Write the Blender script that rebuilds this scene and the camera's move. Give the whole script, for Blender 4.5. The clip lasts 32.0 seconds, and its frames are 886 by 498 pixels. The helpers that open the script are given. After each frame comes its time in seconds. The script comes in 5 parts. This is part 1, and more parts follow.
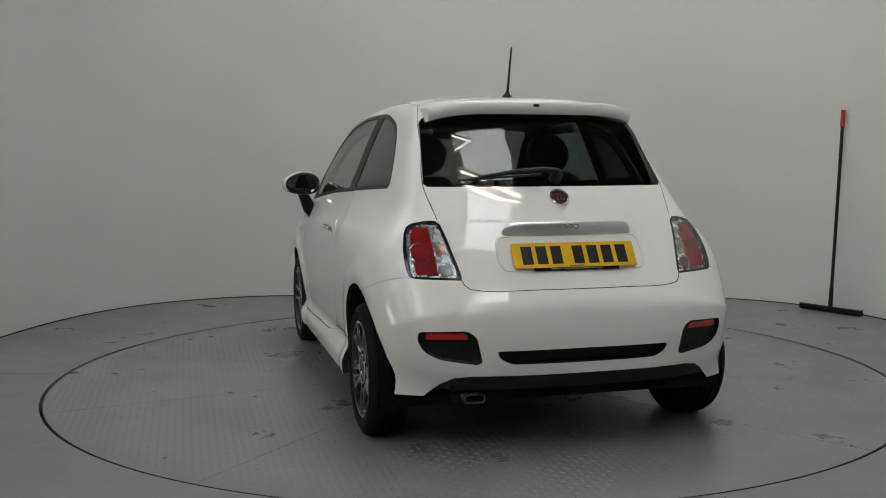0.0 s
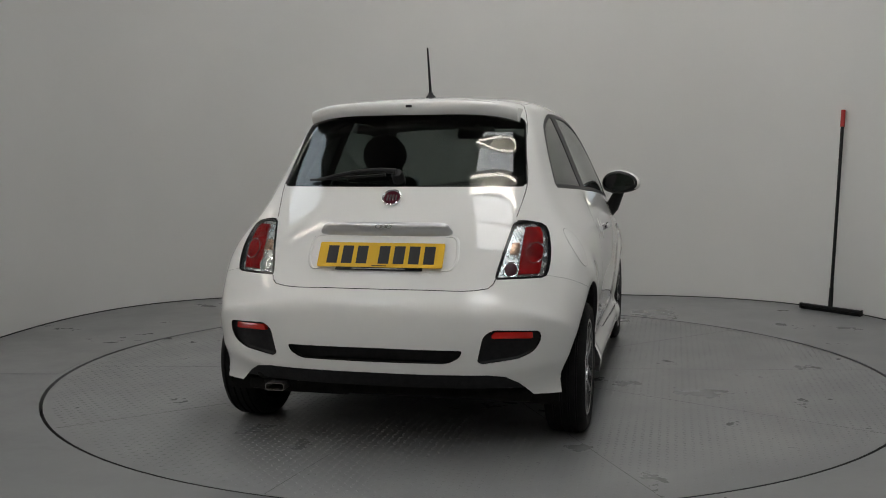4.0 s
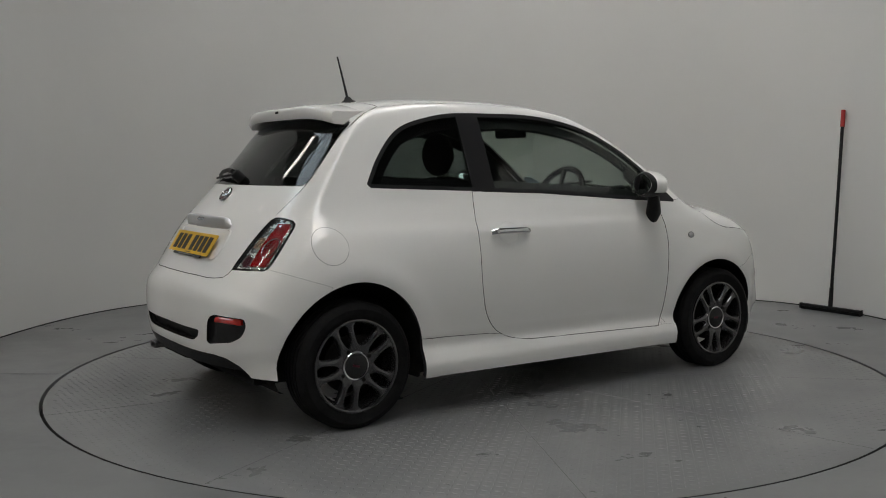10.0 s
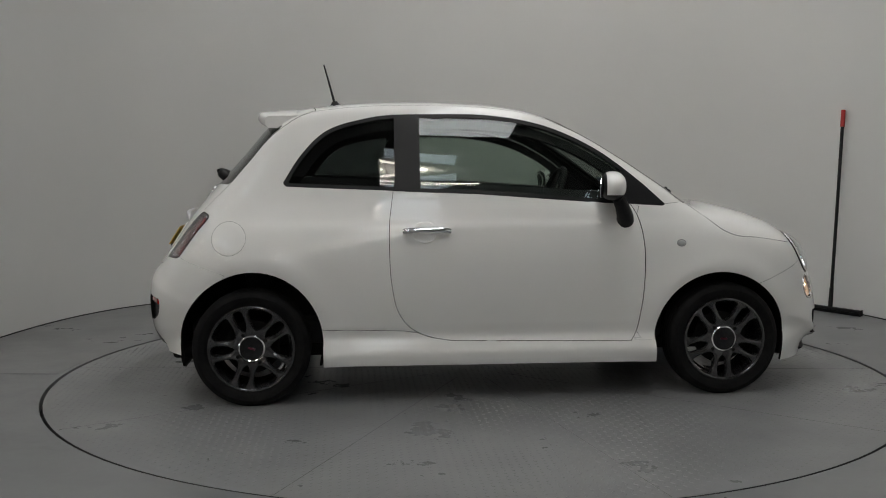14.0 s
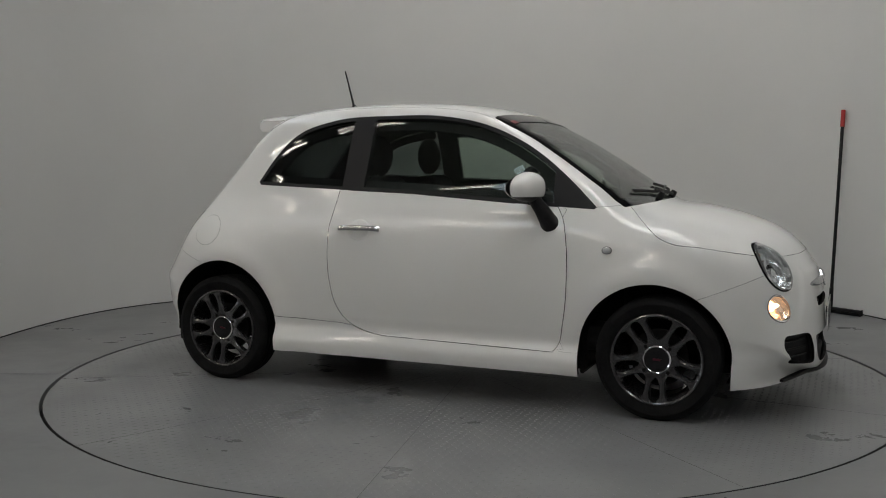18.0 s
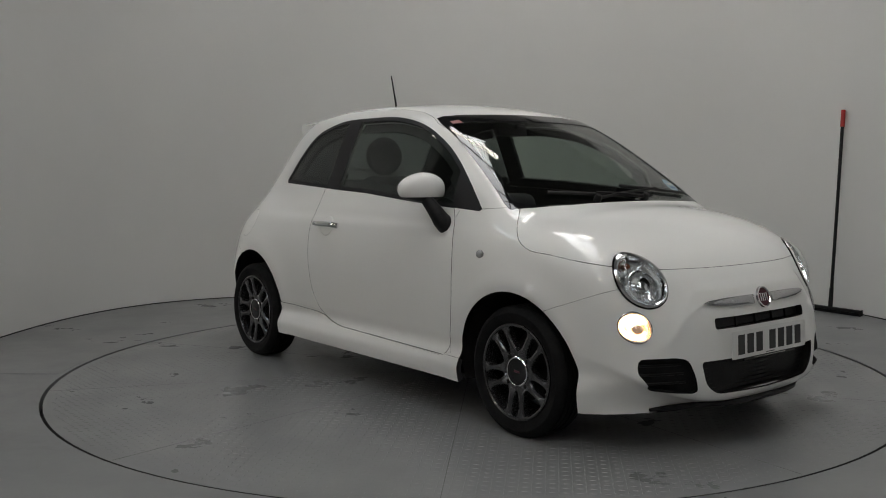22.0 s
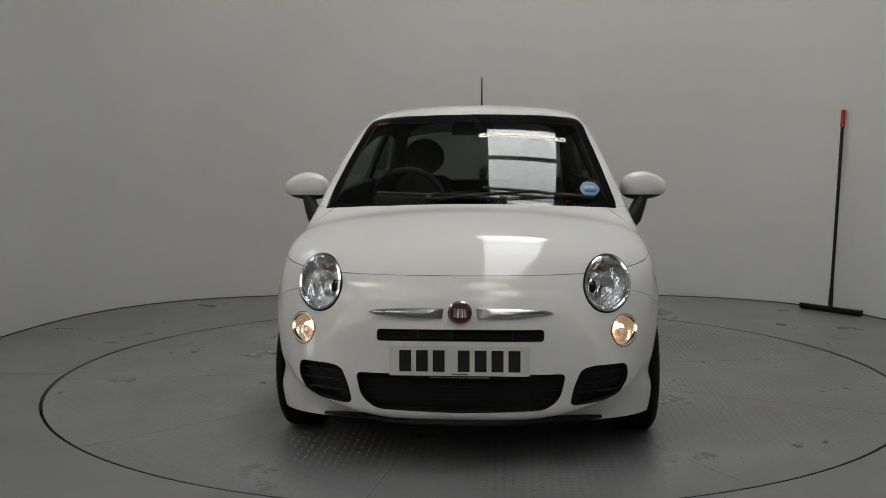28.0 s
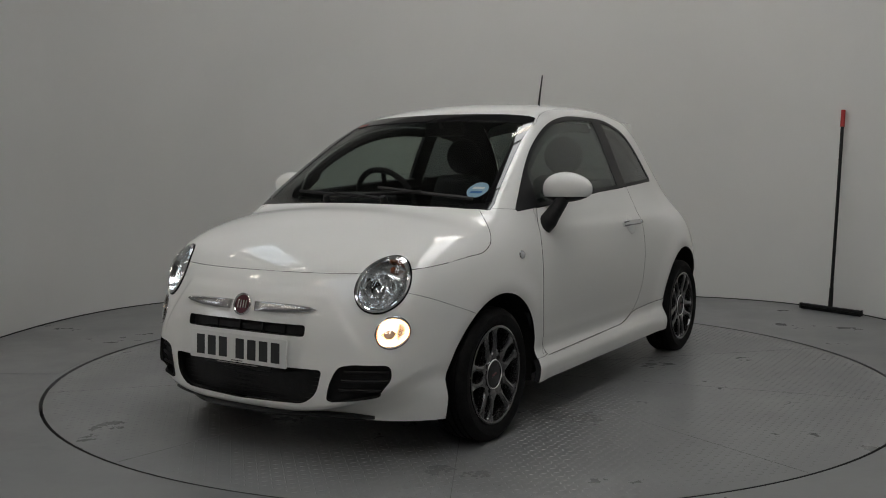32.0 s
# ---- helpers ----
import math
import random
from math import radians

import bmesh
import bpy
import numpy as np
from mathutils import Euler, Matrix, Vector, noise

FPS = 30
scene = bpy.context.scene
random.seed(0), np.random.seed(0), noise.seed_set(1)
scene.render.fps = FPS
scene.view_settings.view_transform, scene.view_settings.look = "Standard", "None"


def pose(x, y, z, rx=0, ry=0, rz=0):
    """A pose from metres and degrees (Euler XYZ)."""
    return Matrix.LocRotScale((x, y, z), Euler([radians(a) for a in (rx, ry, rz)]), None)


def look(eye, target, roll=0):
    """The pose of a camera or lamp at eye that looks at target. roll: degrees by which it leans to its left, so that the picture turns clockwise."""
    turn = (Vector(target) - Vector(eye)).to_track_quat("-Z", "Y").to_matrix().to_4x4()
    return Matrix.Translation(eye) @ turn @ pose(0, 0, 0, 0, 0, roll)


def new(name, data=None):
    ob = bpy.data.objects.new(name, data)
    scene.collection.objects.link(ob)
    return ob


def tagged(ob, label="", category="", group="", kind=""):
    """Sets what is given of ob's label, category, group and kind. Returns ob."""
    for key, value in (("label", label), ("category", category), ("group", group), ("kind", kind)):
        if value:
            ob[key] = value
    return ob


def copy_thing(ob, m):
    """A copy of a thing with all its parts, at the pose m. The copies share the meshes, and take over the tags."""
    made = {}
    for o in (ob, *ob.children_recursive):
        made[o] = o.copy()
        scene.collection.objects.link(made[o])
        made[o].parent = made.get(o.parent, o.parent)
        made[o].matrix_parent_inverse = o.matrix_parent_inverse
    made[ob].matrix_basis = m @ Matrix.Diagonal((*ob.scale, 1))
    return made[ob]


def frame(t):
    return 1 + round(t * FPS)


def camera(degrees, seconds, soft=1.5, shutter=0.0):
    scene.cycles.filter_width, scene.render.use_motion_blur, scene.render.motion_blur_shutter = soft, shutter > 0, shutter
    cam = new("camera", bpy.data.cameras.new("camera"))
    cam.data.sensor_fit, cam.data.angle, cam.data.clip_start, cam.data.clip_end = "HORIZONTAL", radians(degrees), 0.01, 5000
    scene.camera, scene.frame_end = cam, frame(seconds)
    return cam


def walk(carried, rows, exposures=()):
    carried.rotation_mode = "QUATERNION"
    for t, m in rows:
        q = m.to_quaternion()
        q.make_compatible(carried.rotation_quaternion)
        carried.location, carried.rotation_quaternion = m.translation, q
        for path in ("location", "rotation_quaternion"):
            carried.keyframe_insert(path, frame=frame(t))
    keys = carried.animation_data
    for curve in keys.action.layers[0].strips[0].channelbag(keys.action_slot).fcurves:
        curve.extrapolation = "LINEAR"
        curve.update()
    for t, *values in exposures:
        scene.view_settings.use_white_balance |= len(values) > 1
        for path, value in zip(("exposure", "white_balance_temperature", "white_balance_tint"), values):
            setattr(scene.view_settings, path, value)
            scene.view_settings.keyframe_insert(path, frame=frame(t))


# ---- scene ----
# The camera stands still on its tripod; the turntable carries the car round before it.
EYE = (0.0, -5.36, 1.136)
cam = camera(49.3, 32.0, soft=1.0)
VIEW = look(EYE, (-0.1431, -0.3809, 0.7055), roll=-0.219)
# the picture darkens a little on the way
walk(cam, [(0.0, VIEW), (32.0, VIEW)], [(0.0, -0.50, 6930, 14), (6.0, -0.59, 6930, 14), (14.0, -0.63, 6930, 14), (24.0, -0.74, 6930, 14), (30.0, -0.73, 6930, 14), (32.0, -0.83, 6930, 14)])

# ---- world and lights ----
world = bpy.data.worlds.new("world")
scene.world = world
world.use_nodes = True
world.node_tree.nodes["Background"].inputs["Color"].default_value = (0.75, 0.85, 1.0, 1)
world.node_tree.nodes["Background"].inputs["Strength"].default_value = 0.02
SKYLIGHT_GLOW = 9.0
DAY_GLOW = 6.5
TUBE_GLOW = 27.0


# ---- materials ----
def mat(name, color, rough=0.5, metal=0.0, coat=0.0, coat_rough=0.03, ior=1.5, spec=0.5):
    m = bpy.data.materials.new(name)
    m.use_nodes = True
    b = m.node_tree.nodes["Principled BSDF"]
    b.inputs["Base Color"].default_value = (*color, 1)
    b.inputs["Roughness"].default_value = rough
    b.inputs["Metallic"].default_value = metal
    b.inputs["Coat Weight"].default_value = coat
    b.inputs["Coat Roughness"].default_value = coat_rough
    b.inputs["IOR"].default_value = ior
    b.inputs["Specular IOR Level"].default_value = spec
    return m


def node(m, kind, **inputs):
    n = m.node_tree.nodes.new(kind)
    for k, v in inputs.items():
        n.inputs[k.replace("_", " ")].default_value = v
    return n


def wire(m, a, out, b, inp):
    m.node_tree.links.new(a.outputs[out], b.inputs[inp])


def mottle(m, c1, c2, scale, detail=6.0, rough=None, bump=0.0, bump_scale=None, object_space=True, distort=0.0):
    """Two tones by noise, with a finer noise for roughness and relief."""
    nt = m.node_tree
    b = nt.nodes["Principled BSDF"]
    co = nt.nodes.new("ShaderNodeTexCoord")
    n1 = node(m, "ShaderNodeTexNoise", Scale=scale, Detail=detail, Roughness=0.6, Distortion=distort)
    wire(m, co, "Object", n1, "Vector")
    ramp = nt.nodes.new("ShaderNodeValToRGB")
    ramp.color_ramp.elements[0].position, ramp.color_ramp.elements[1].position = 0.35, 0.65
    ramp.color_ramp.elements[0].color, ramp.color_ramp.elements[1].color = (*c1, 1), (*c2, 1)
    wire(m, n1, "Fac", ramp, "Fac")
    wire(m, ramp, "Color", b, "Base Color")
    n2 = node(m, "ShaderNodeTexNoise", Scale=bump_scale or scale * 9, Detail=5.0)
    wire(m, co, "Object", n2, "Vector")
    if rough:
        mr = node(m, "ShaderNodeMapRange", To_Min=rough[0], To_Max=rough[1], From_Min=0.3, From_Max=0.7)
        wire(m, n2, "Fac", mr, "Value")
        wire(m, mr, "Result", b, "Roughness")
    if bump:
        bp = node(m, "ShaderNodeBump", Strength=bump, Distance=0.004)
        wire(m, n2, "Fac", bp, "Height")
        wire(m, bp, "Normal", b, "Normal")
    return m


def pane(name, tint, ior=1.5, rough=0.0):
    """Thin pane: clear tinted body with the gloss of its surface."""
    m = bpy.data.materials.new(name)
    m.use_nodes = True
    nt = m.node_tree
    nt.nodes.remove(nt.nodes["Principled BSDF"])
    out = nt.nodes["Material Output"]
    tr = nt.nodes.new("ShaderNodeBsdfTransparent")
    tr.inputs["Color"].default_value = (*tint, 1)
    gl = nt.nodes.new("ShaderNodeBsdfGlossy")
    gl.inputs["Roughness"].default_value = rough
    lw = nt.nodes.new("ShaderNodeLayerWeight")
    lw.inputs["Blend"].default_value = 0.5
    pw = nt.nodes.new("ShaderNodeMath")
    pw.operation = "POWER"
    pw.inputs[1].default_value = 5.0
    base = ((ior - 1) / (ior + 1)) ** 2
    ad = nt.nodes.new("ShaderNodeMath")
    ad.operation = "MULTIPLY_ADD"
    ad.inputs[1].default_value, ad.inputs[2].default_value = 1 - base, base
    mix = nt.nodes.new("ShaderNodeMixShader")
    wire(m, lw, "Facing", pw, 0)
    wire(m, pw, "Value", ad, 0)
    wire(m, ad, "Value", mix, "Fac")
    nt.links.new(tr.outputs[0], mix.inputs[1])
    nt.links.new(gl.outputs[0], mix.inputs[2])
    nt.links.new(mix.outputs[0], out.inputs["Surface"])
    return m


def glow(name, color, strength):
    m = bpy.data.materials.new(name)
    m.use_nodes = True
    b = m.node_tree.nodes["Principled BSDF"]
    b.inputs["Base Color"].default_value = (*color, 1)
    b.inputs["Emission Color"].default_value = (*color, 1)
    b.inputs["Emission Strength"].default_value = strength
    return m


PAINT = mat("white_paint", (0.82, 0.82, 0.795), 0.6, coat=1.0, coat_rough=0.0, spec=0.0)
BLACK = mottle(mat("black_plastic", (0.015, 0.015, 0.016), 0.5, spec=0.28), (0.006, 0.006, 0.0065), (0.012, 0.012, 0.0125), 40, rough=(0.4, 0.6), bump=0.1)
GLOSSBLACK = mat("gloss_black", (0.008, 0.008, 0.009), 0.12)
FRIT = mat("black_frit", (0.006, 0.006, 0.007), 0.05)
PILLAR = mat("satin_black_pillar", (0.012, 0.012, 0.013), 0.42, spec=0.22)
SEAL = mat("black_rubber_seal", (0.012, 0.012, 0.012), 0.6)
TRIM = mottle(mat("dark_cabin_trim", (0.02, 0.02, 0.022), 0.8), (0.016, 0.016, 0.018), (0.028, 0.028, 0.030), 30, rough=(0.7, 0.9))
CLOTH = mottle(mat("dark_seat_cloth", (0.02, 0.02, 0.022), 0.9), (0.014, 0.014, 0.016), (0.03, 0.03, 0.033), 60, rough=(0.8, 0.95), bump=0.4, bump_scale=600)
UNDER = mottle(mat("black_underbody", (0.01, 0.01, 0.01), 0.9, spec=0.1), (0.008, 0.008, 0.008), (0.018, 0.017, 0.016), 12, rough=(0.7, 0.95))
RUBBER = mottle(mat("tyre_rubber", (0.010, 0.010, 0.010), 0.7, spec=0.15), (0.0045, 0.0045, 0.005), (0.009, 0.009, 0.009), 18, rough=(0.6, 0.8), bump=0.15)
ALLOY = mottle(mat("dark_grey_alloy", (0.12, 0.12, 0.125), 0.2, 0.7, coat=1.0, coat_rough=0.03), (0.050, 0.050, 0.053), (0.075, 0.075, 0.078), 30, rough=(0.2, 0.3))
CHROME = mat("chrome", (0.75, 0.75, 0.76), 0.06, 1.0)
SATIN = mat("satin_silver", (0.55, 0.55, 0.56), 0.22, 1.0)
STEEL = mottle(mat("dull_steel", (0.3, 0.29, 0.28), 0.4, 0.9), (0.2, 0.19, 0.18), (0.38, 0.37, 0.36), 25, rough=(0.3, 0.55))
REDLENS = mottle(mat("red_lens", (0.3, 0.01, 0.012), 0.2, spec=0.25, coat=0.6, coat_rough=0.02), (0.15, 0.004, 0.006), (0.38, 0.010, 0.011), 16, detail=2, rough=(0.12, 0.3), bump=0.5, bump_scale=60)
LAMPSILVER = mottle(mat("lamp_reflector_silver", (0.8, 0.8, 0.8), 0.25, 0.75), (0.66, 0.67, 0.68), (0.88, 0.88, 0.89), 24, detail=1, rough=(0.18, 0.34), bump=0.2, bump_scale=26)
REDDARK = mat("dark_red_reflector", (0.55, 0.02, 0.014), 0.15, coat=0.6)
MAROON = mat("maroon_enamel", (0.065, 0.005, 0.014), 0.3, spec=0.3)
GREYBOWL = mottle(mat("grey_lamp_glass", (0.3, 0.33, 0.32), 0.15, 0.3), (0.20, 0.23, 0.22), (0.42, 0.45, 0.44), 40, rough=(0.1, 0.25))
COPPER = mottle(mat("painted_copper_reflection", (0.5, 0.3, 0.2), 0.25, 0.8), (0.42, 0.24, 0.16), (0.60, 0.42, 0.32), 60, rough=(0.15, 0.35))
YELLOW = mat("yellow_plate", (0.74, 0.44, 0.012), 0.4, coat=0.25)
PLATEWHITE = mat("white_plate", (0.72, 0.72, 0.70), 0.3, coat=0.5)
INK = mat("black_ink", (0.01, 0.01, 0.01), 0.4)
BULB = glow("lit_bulb", (1.0, 0.74, 0.48), 10.0)
WSGLASS = pane("clear_glass", (0.80, 0.83, 0.81))
SIDEGLASS = pane("green_tinted_glass", (0.74, 0.79, 0.76))
REARGLASS = pane("dark_tinted_glass", (0.44, 0.47, 0.46))
LENS = pane("clear_lens", (0.93, 0.95, 0.95), 1.45)
MIRROR = mat("mirror_glass", (0.85, 0.86, 0.86), 0.0, 1.0)
FACETS = mat("faceted_reflector", (0.90, 0.91, 0.92), 0.22, 0.85)
_v = node(FACETS, "ShaderNodeTexVoronoi", Scale=45.0)
_c = FACETS.node_tree.nodes.new("ShaderNodeTexCoord")
_b = node(FACETS, "ShaderNodeBump", Strength=0.2, Distance=0.01)
wire(FACETS, _c, "Object", _v, "Vector")
wire(FACETS, _v, "Distance", _b, "Height")
wire(FACETS, _b, "Normal", FACETS.node_tree.nodes["Principled BSDF"], "Normal")
RED = mottle(mat("red_rubber_grip", (0.45, 0.02, 0.02), 0.5), (0.40, 0.018, 0.018), (0.5, 0.03, 0.028), 40, rough=(0.4, 0.6))
BLUE = mat("blue_print", (0.03, 0.16, 0.42), 0.4)
WHITEPRINT = mat("white_print", (0.75, 0.76, 0.76), 0.4)

WALLPAINT = mottle(mat("white_wall_paint", (0.74, 0.74, 0.72), 0.55), (0.645, 0.645, 0.625), (0.675, 0.675, 0.655), 0.7, detail=3, rough=(0.45, 0.6), bump=0.03, bump_scale=25)
FLOORPAINT = mottle(mat("grey_floor_paint", (0.24, 0.245, 0.245), 0.3), (0.166, 0.170, 0.170), (0.186, 0.190, 0.190), 0.9, detail=1)
PLATEPAINT = mottle(mat("grey_plate_paint", (0.24, 0.245, 0.245), 0.3), (0.172, 0.176, 0.176), (0.198, 0.202, 0.202), 1.1, detail=2)
JOINT = mat("dirty_joint", (0.05, 0.05, 0.05), 0.7)
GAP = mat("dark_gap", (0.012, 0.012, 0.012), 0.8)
HALLWALL = mottle(mat("grey_hall_cladding", (0.42, 0.42, 0.41), 0.7), (0.36, 0.36, 0.355), (0.43, 0.43, 0.42), 0.8, rough=(0.6, 0.8))
ROOFDARK = mottle(mat("dull_roof_sheet", (0.25, 0.25, 0.25), 0.7), (0.22, 0.22, 0.22), (0.28, 0.28, 0.28), 1.0, rough=(0.6, 0.8))
GIRDER = mat("grey_painted_steel", (0.12, 0.12, 0.125), 0.5)
SKYPANEL = glow("translucent_roof_sheet", (0.90, 0.955, 1.0), SKYLIGHT_GLOW)
DULLPANEL = glow("weathered_translucent_sheet", (0.72, 0.87, 1.0), SKYLIGHT_GLOW * 0.55)
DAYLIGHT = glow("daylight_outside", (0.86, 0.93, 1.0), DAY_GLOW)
TUBE = glow("lit_fluorescent_tube", (1.0, 0.965, 0.89), TUBE_GLOW)


def floor_wear(m, grime=(0.075, 0.075, 0.072)):
    """Worn paint: broad tone, scuffed patches, small dark marks, uneven sheen."""
    nt = m.node_tree
    b = nt.nodes["Principled BSDF"]
    co = nt.nodes.new("ShaderNodeTexCoord")
    tone = b.inputs["Base Color"].links[0].from_node

    def mask(scale, lo, hi, detail, stretch):
        mp = node(m, "ShaderNodeMapping", Scale=stretch)
        wire(m, co, "Object", mp, "Vector")
        n = node(m, "ShaderNodeTexNoise", Scale=scale, Detail=detail, Roughness=0.65)
        wire(m, mp, "Vector", n, "Vector")
        r = node(m, "ShaderNodeMapRange", From_Min=lo, From_Max=hi)
        wire(m, n, "Fac", r, "Value")
        return r

    def layer(under, fac, color, amount):
        mx = nt.nodes.new("ShaderNodeMix")
        mx.data_type = "RGBA"
        k = nt.nodes.new("ShaderNodeMath")
        k.operation = "MULTIPLY"
        k.inputs[1].default_value = amount
        wire(m, fac, "Result", k, 0)
        nt.links.new(k.outputs[0], mx.inputs["Factor"])
        nt.links.new(under, mx.inputs["A"])
        mx.inputs["B"].default_value = (*color, 1)
        return mx.outputs["Result"]

    c = layer(tone.outputs["Color"], mask(2.2, 0.50, 0.75, 8, (1, 1, 1)), (0.225, 0.225, 0.22), 0.45)
    c = layer(c, mask(3.1, 0.60, 0.80, 9, (1.0, 3.0, 1)), grime, 0.35)
    c = layer(c, mask(19.0, 0.72, 0.83, 8, (1.0, 3.0, 1)), (0.055, 0.053, 0.049), 0.4)
    c = layer(c, mask(40.0, 0.72, 0.75, 4, (1.0, 1.4, 1)), (0.03, 0.027, 0.022), 0.85)
    nt.links.new(c, b.inputs["Base Color"])
    sheen = mask(1.7, 0.3, 0.7, 7, (1, 1, 1))
    r = node(m, "ShaderNodeMapRange", To_Min=0.24, To_Max=0.40)
    wire(m, sheen, "Result", r, "Value")
    wire(m, r, "Result", b, "Roughness")
    return m


floor_wear(FLOORPAINT)
floor_wear(PLATEPAINT)


# ---- mesh tools ----
def mesh_object(name, verts, faces, material, parent=None, label="", smooth=True, normals=None, indices=None, mats=None):
    me = bpy.data.meshes.new(name)
    me.from_pydata([tuple(v) for v in verts], [], [tuple(f) for f in faces])
    for m in (mats or [material]):
        me.materials.append(m)
    if indices is not None:
        me.polygons.foreach_set("material_index", list(indices))
    me.polygons.foreach_set("use_smooth", [bool(smooth)] * len(me.polygons))
    me.update()
    if normals is not None:
        me.normals_split_custom_set_from_vertices([tuple(n) for n in normals])
    ob = new(name, me)
    if parent is not None:
        ob.parent = parent
    if label:
        ob["label"] = label
    return ob


def part(name, bm, material, parent, label="", smooth=35):
    """Links a bmesh as one mesh object under a thing or a part."""
    bmesh.ops.recalc_face_normals(bm, faces=bm.faces)
    me = bpy.data.meshes.new(name)
    bm.to_mesh(me)
    bm.free()
    me.materials.append(material)
    me.polygons.foreach_set("use_smooth", [True] * len(me.polygons))
    if smooth:
        me.set_sharp_from_angle(angle=radians(smooth))
    ob = new(name, me)
    if parent is not None:
        ob.parent = parent
    if label:
        ob["label"] = label
    return ob


def box(x0, x1, y0, y1, z0, z1, bevel=0.0, seg=2, m=None):
    bm = bmesh.new()
    bmesh.ops.create_cube(bm, size=1.0)
    for v in bm.verts:
        v.co = ((x0 + x1) / 2 + v.co.x * (x1 - x0), (y0 + y1) / 2 + v.co.y * (y1 - y0), (z0 + z1) / 2 + v.co.z * (z1 - z0))
    if bevel:
        bmesh.ops.bevel(bm, geom=bm.edges[:], offset=bevel, segments=seg, profile=0.5, affect="EDGES")
    if m is not None:
        bm.transform(m)
    return bm


def lathe(profile, n=48, m=None, closed=False):
    """Turns (radius, height) pairs about the z axis."""
    bm = bmesh.new()
    rings = []
    for r, h in profile:
        if r < 1e-6:
            rings.append([bm.verts.new((0, 0, h))])
        else:
            rings.append([bm.verts.new((r * math.cos(2 * math.pi * k / n), r * math.sin(2 * math.pi * k / n), h)) for k in range(n)])
    pairs = list(zip(rings, rings[1:])) + ([(rings[-1], rings[0])] if closed else [])
    for a, b in pairs:
        for k in range(n):
            j = (k + 1) % n
            q = [a[k % len(a)], a[j % len(a)], b[j % len(b)], b[k % len(b)]]
            q = list(dict.fromkeys(q))
            if len(q) > 2:
                bm.faces.new(q)
    if m is not None:
        bm.transform(m)
    return bm


def tube(points, radius, n=10, taper=None):
    """Round bar along points."""
    bm = bmesh.new()
    pts = [Vector(p) for p in points]
    rings = []
    for i, p in enumerate(pts):
        d = (pts[min(i + 1, len(pts) - 1)] - pts[max(i - 1, 0)]).normalized()
        q = d.to_track_quat("Z", "X")
        r = radius if taper is None else radius * (1 + (taper - 1) * i / (len(pts) - 1))
        rings.append([bm.verts.new(p + q @ Vector((r * math.cos(2 * math.pi * k / n), r * math.sin(2 * math.pi * k / n), 0))) for k in range(n)])
    for a, b in zip(rings, rings[1:]):
        for k in range(n):
            bm.faces.new((a[k], a[(k + 1) % n], b[(k + 1) % n], b[k]))
    bm.faces.new(rings[0][::-1])
    bm.faces.new(rings[-1])
    return bm


def join(*bms):
    out = bmesh.new()
    for b in bms:
        me = bpy.data.meshes.new("joined")
        b.to_mesh(me)
        b.free()
        out.from_mesh(me)
        bpy.data.meshes.remove(me)
    return out


def slab(outline, depth, m=None, bevel=0.0):
    """A plate with the outline (x, y) in its plane, from z = 0 up to depth."""
    bm = bmesh.new()
    a = [bm.verts.new((x, y, 0)) for x, y in outline]
    b = [bm.verts.new((x, y, depth)) for x, y in outline]
    top = bm.faces.new(b)
    bm.faces.new(a[::-1])
    n = len(a)
    for k in range(n):
        bm.faces.new((a[k], a[(k + 1) % n], b[(k + 1) % n], b[k]))
    if bevel:
        bmesh.ops.bevel(bm, geom=list(top.edges), offset=bevel, segments=2, profile=0.5, affect="EDGES")
    if m is not None:
        bm.transform(m)
    return bm


def curve_through(pts, step=0.02, closed=False):
    """Catmull-Rom curve through the points, at even steps."""
    p = [np.array(q, float) for q in pts]
    n = len(p)
    out = []
    for i in range(n if closed else n - 1):
        p1, p2 = p[i], p[(i + 1) % n]
        p0 = p[i - 1] if (closed or i > 0) else 2 * p1 - p2
        p3 = p[(i + 2) % n] if (closed or i + 2 < n) else 2 * p2 - p1
        k = max(1, int(np.linalg.norm(p2 - p1) / step))
        d1, d2, d0 = np.linalg.norm(p2 - p1), np.linalg.norm(p3 - p2), np.linalg.norm(p1 - p0)
        m1 = (d1 * (p1 - p0) / d0 + d0 * (p2 - p1) / d1) / (d0 + d1) * d1
        m2 = (d2 * (p2 - p1) / d1 + d1 * (p3 - p2) / d2) / (d1 + d2) * d1
        for j in range(k):
            t = j / k
            out.append((2 * t**3 - 3 * t**2 + 1) * p1 + (t**3 - 2 * t**2 + t) * m1 + (-2 * t**3 + 3 * t**2) * p2 + (t**3 - t**2) * m2)
    if not closed:
        out.append(p[-1])
    return np.array(out)


def rounded(pts, r=0.02, seg=4):
    """A polygon with its corners rounded."""
    out = []
    n = len(pts)
    for i in range(n):
        p, a, b = np.array(pts[i], float), np.array(pts[i - 1], float), np.array(pts[(i + 1) % n], float)
        rr = r[i] if isinstance(r, (list, tuple)) else r
        ea, eb = (a - p), (b - p)
        la, lb = np.linalg.norm(ea), np.linalg.norm(eb)
        k = min(rr, la * 0.45, lb * 0.45)
        s, e = p + ea / la * k, p + eb / lb * k
        for j in range(seg + 1):
            t = j / seg
            out.append((1 - t) ** 2 * s + 2 * t * (1 - t) * p + t * t * e)
    return [tuple(q) for q in out]


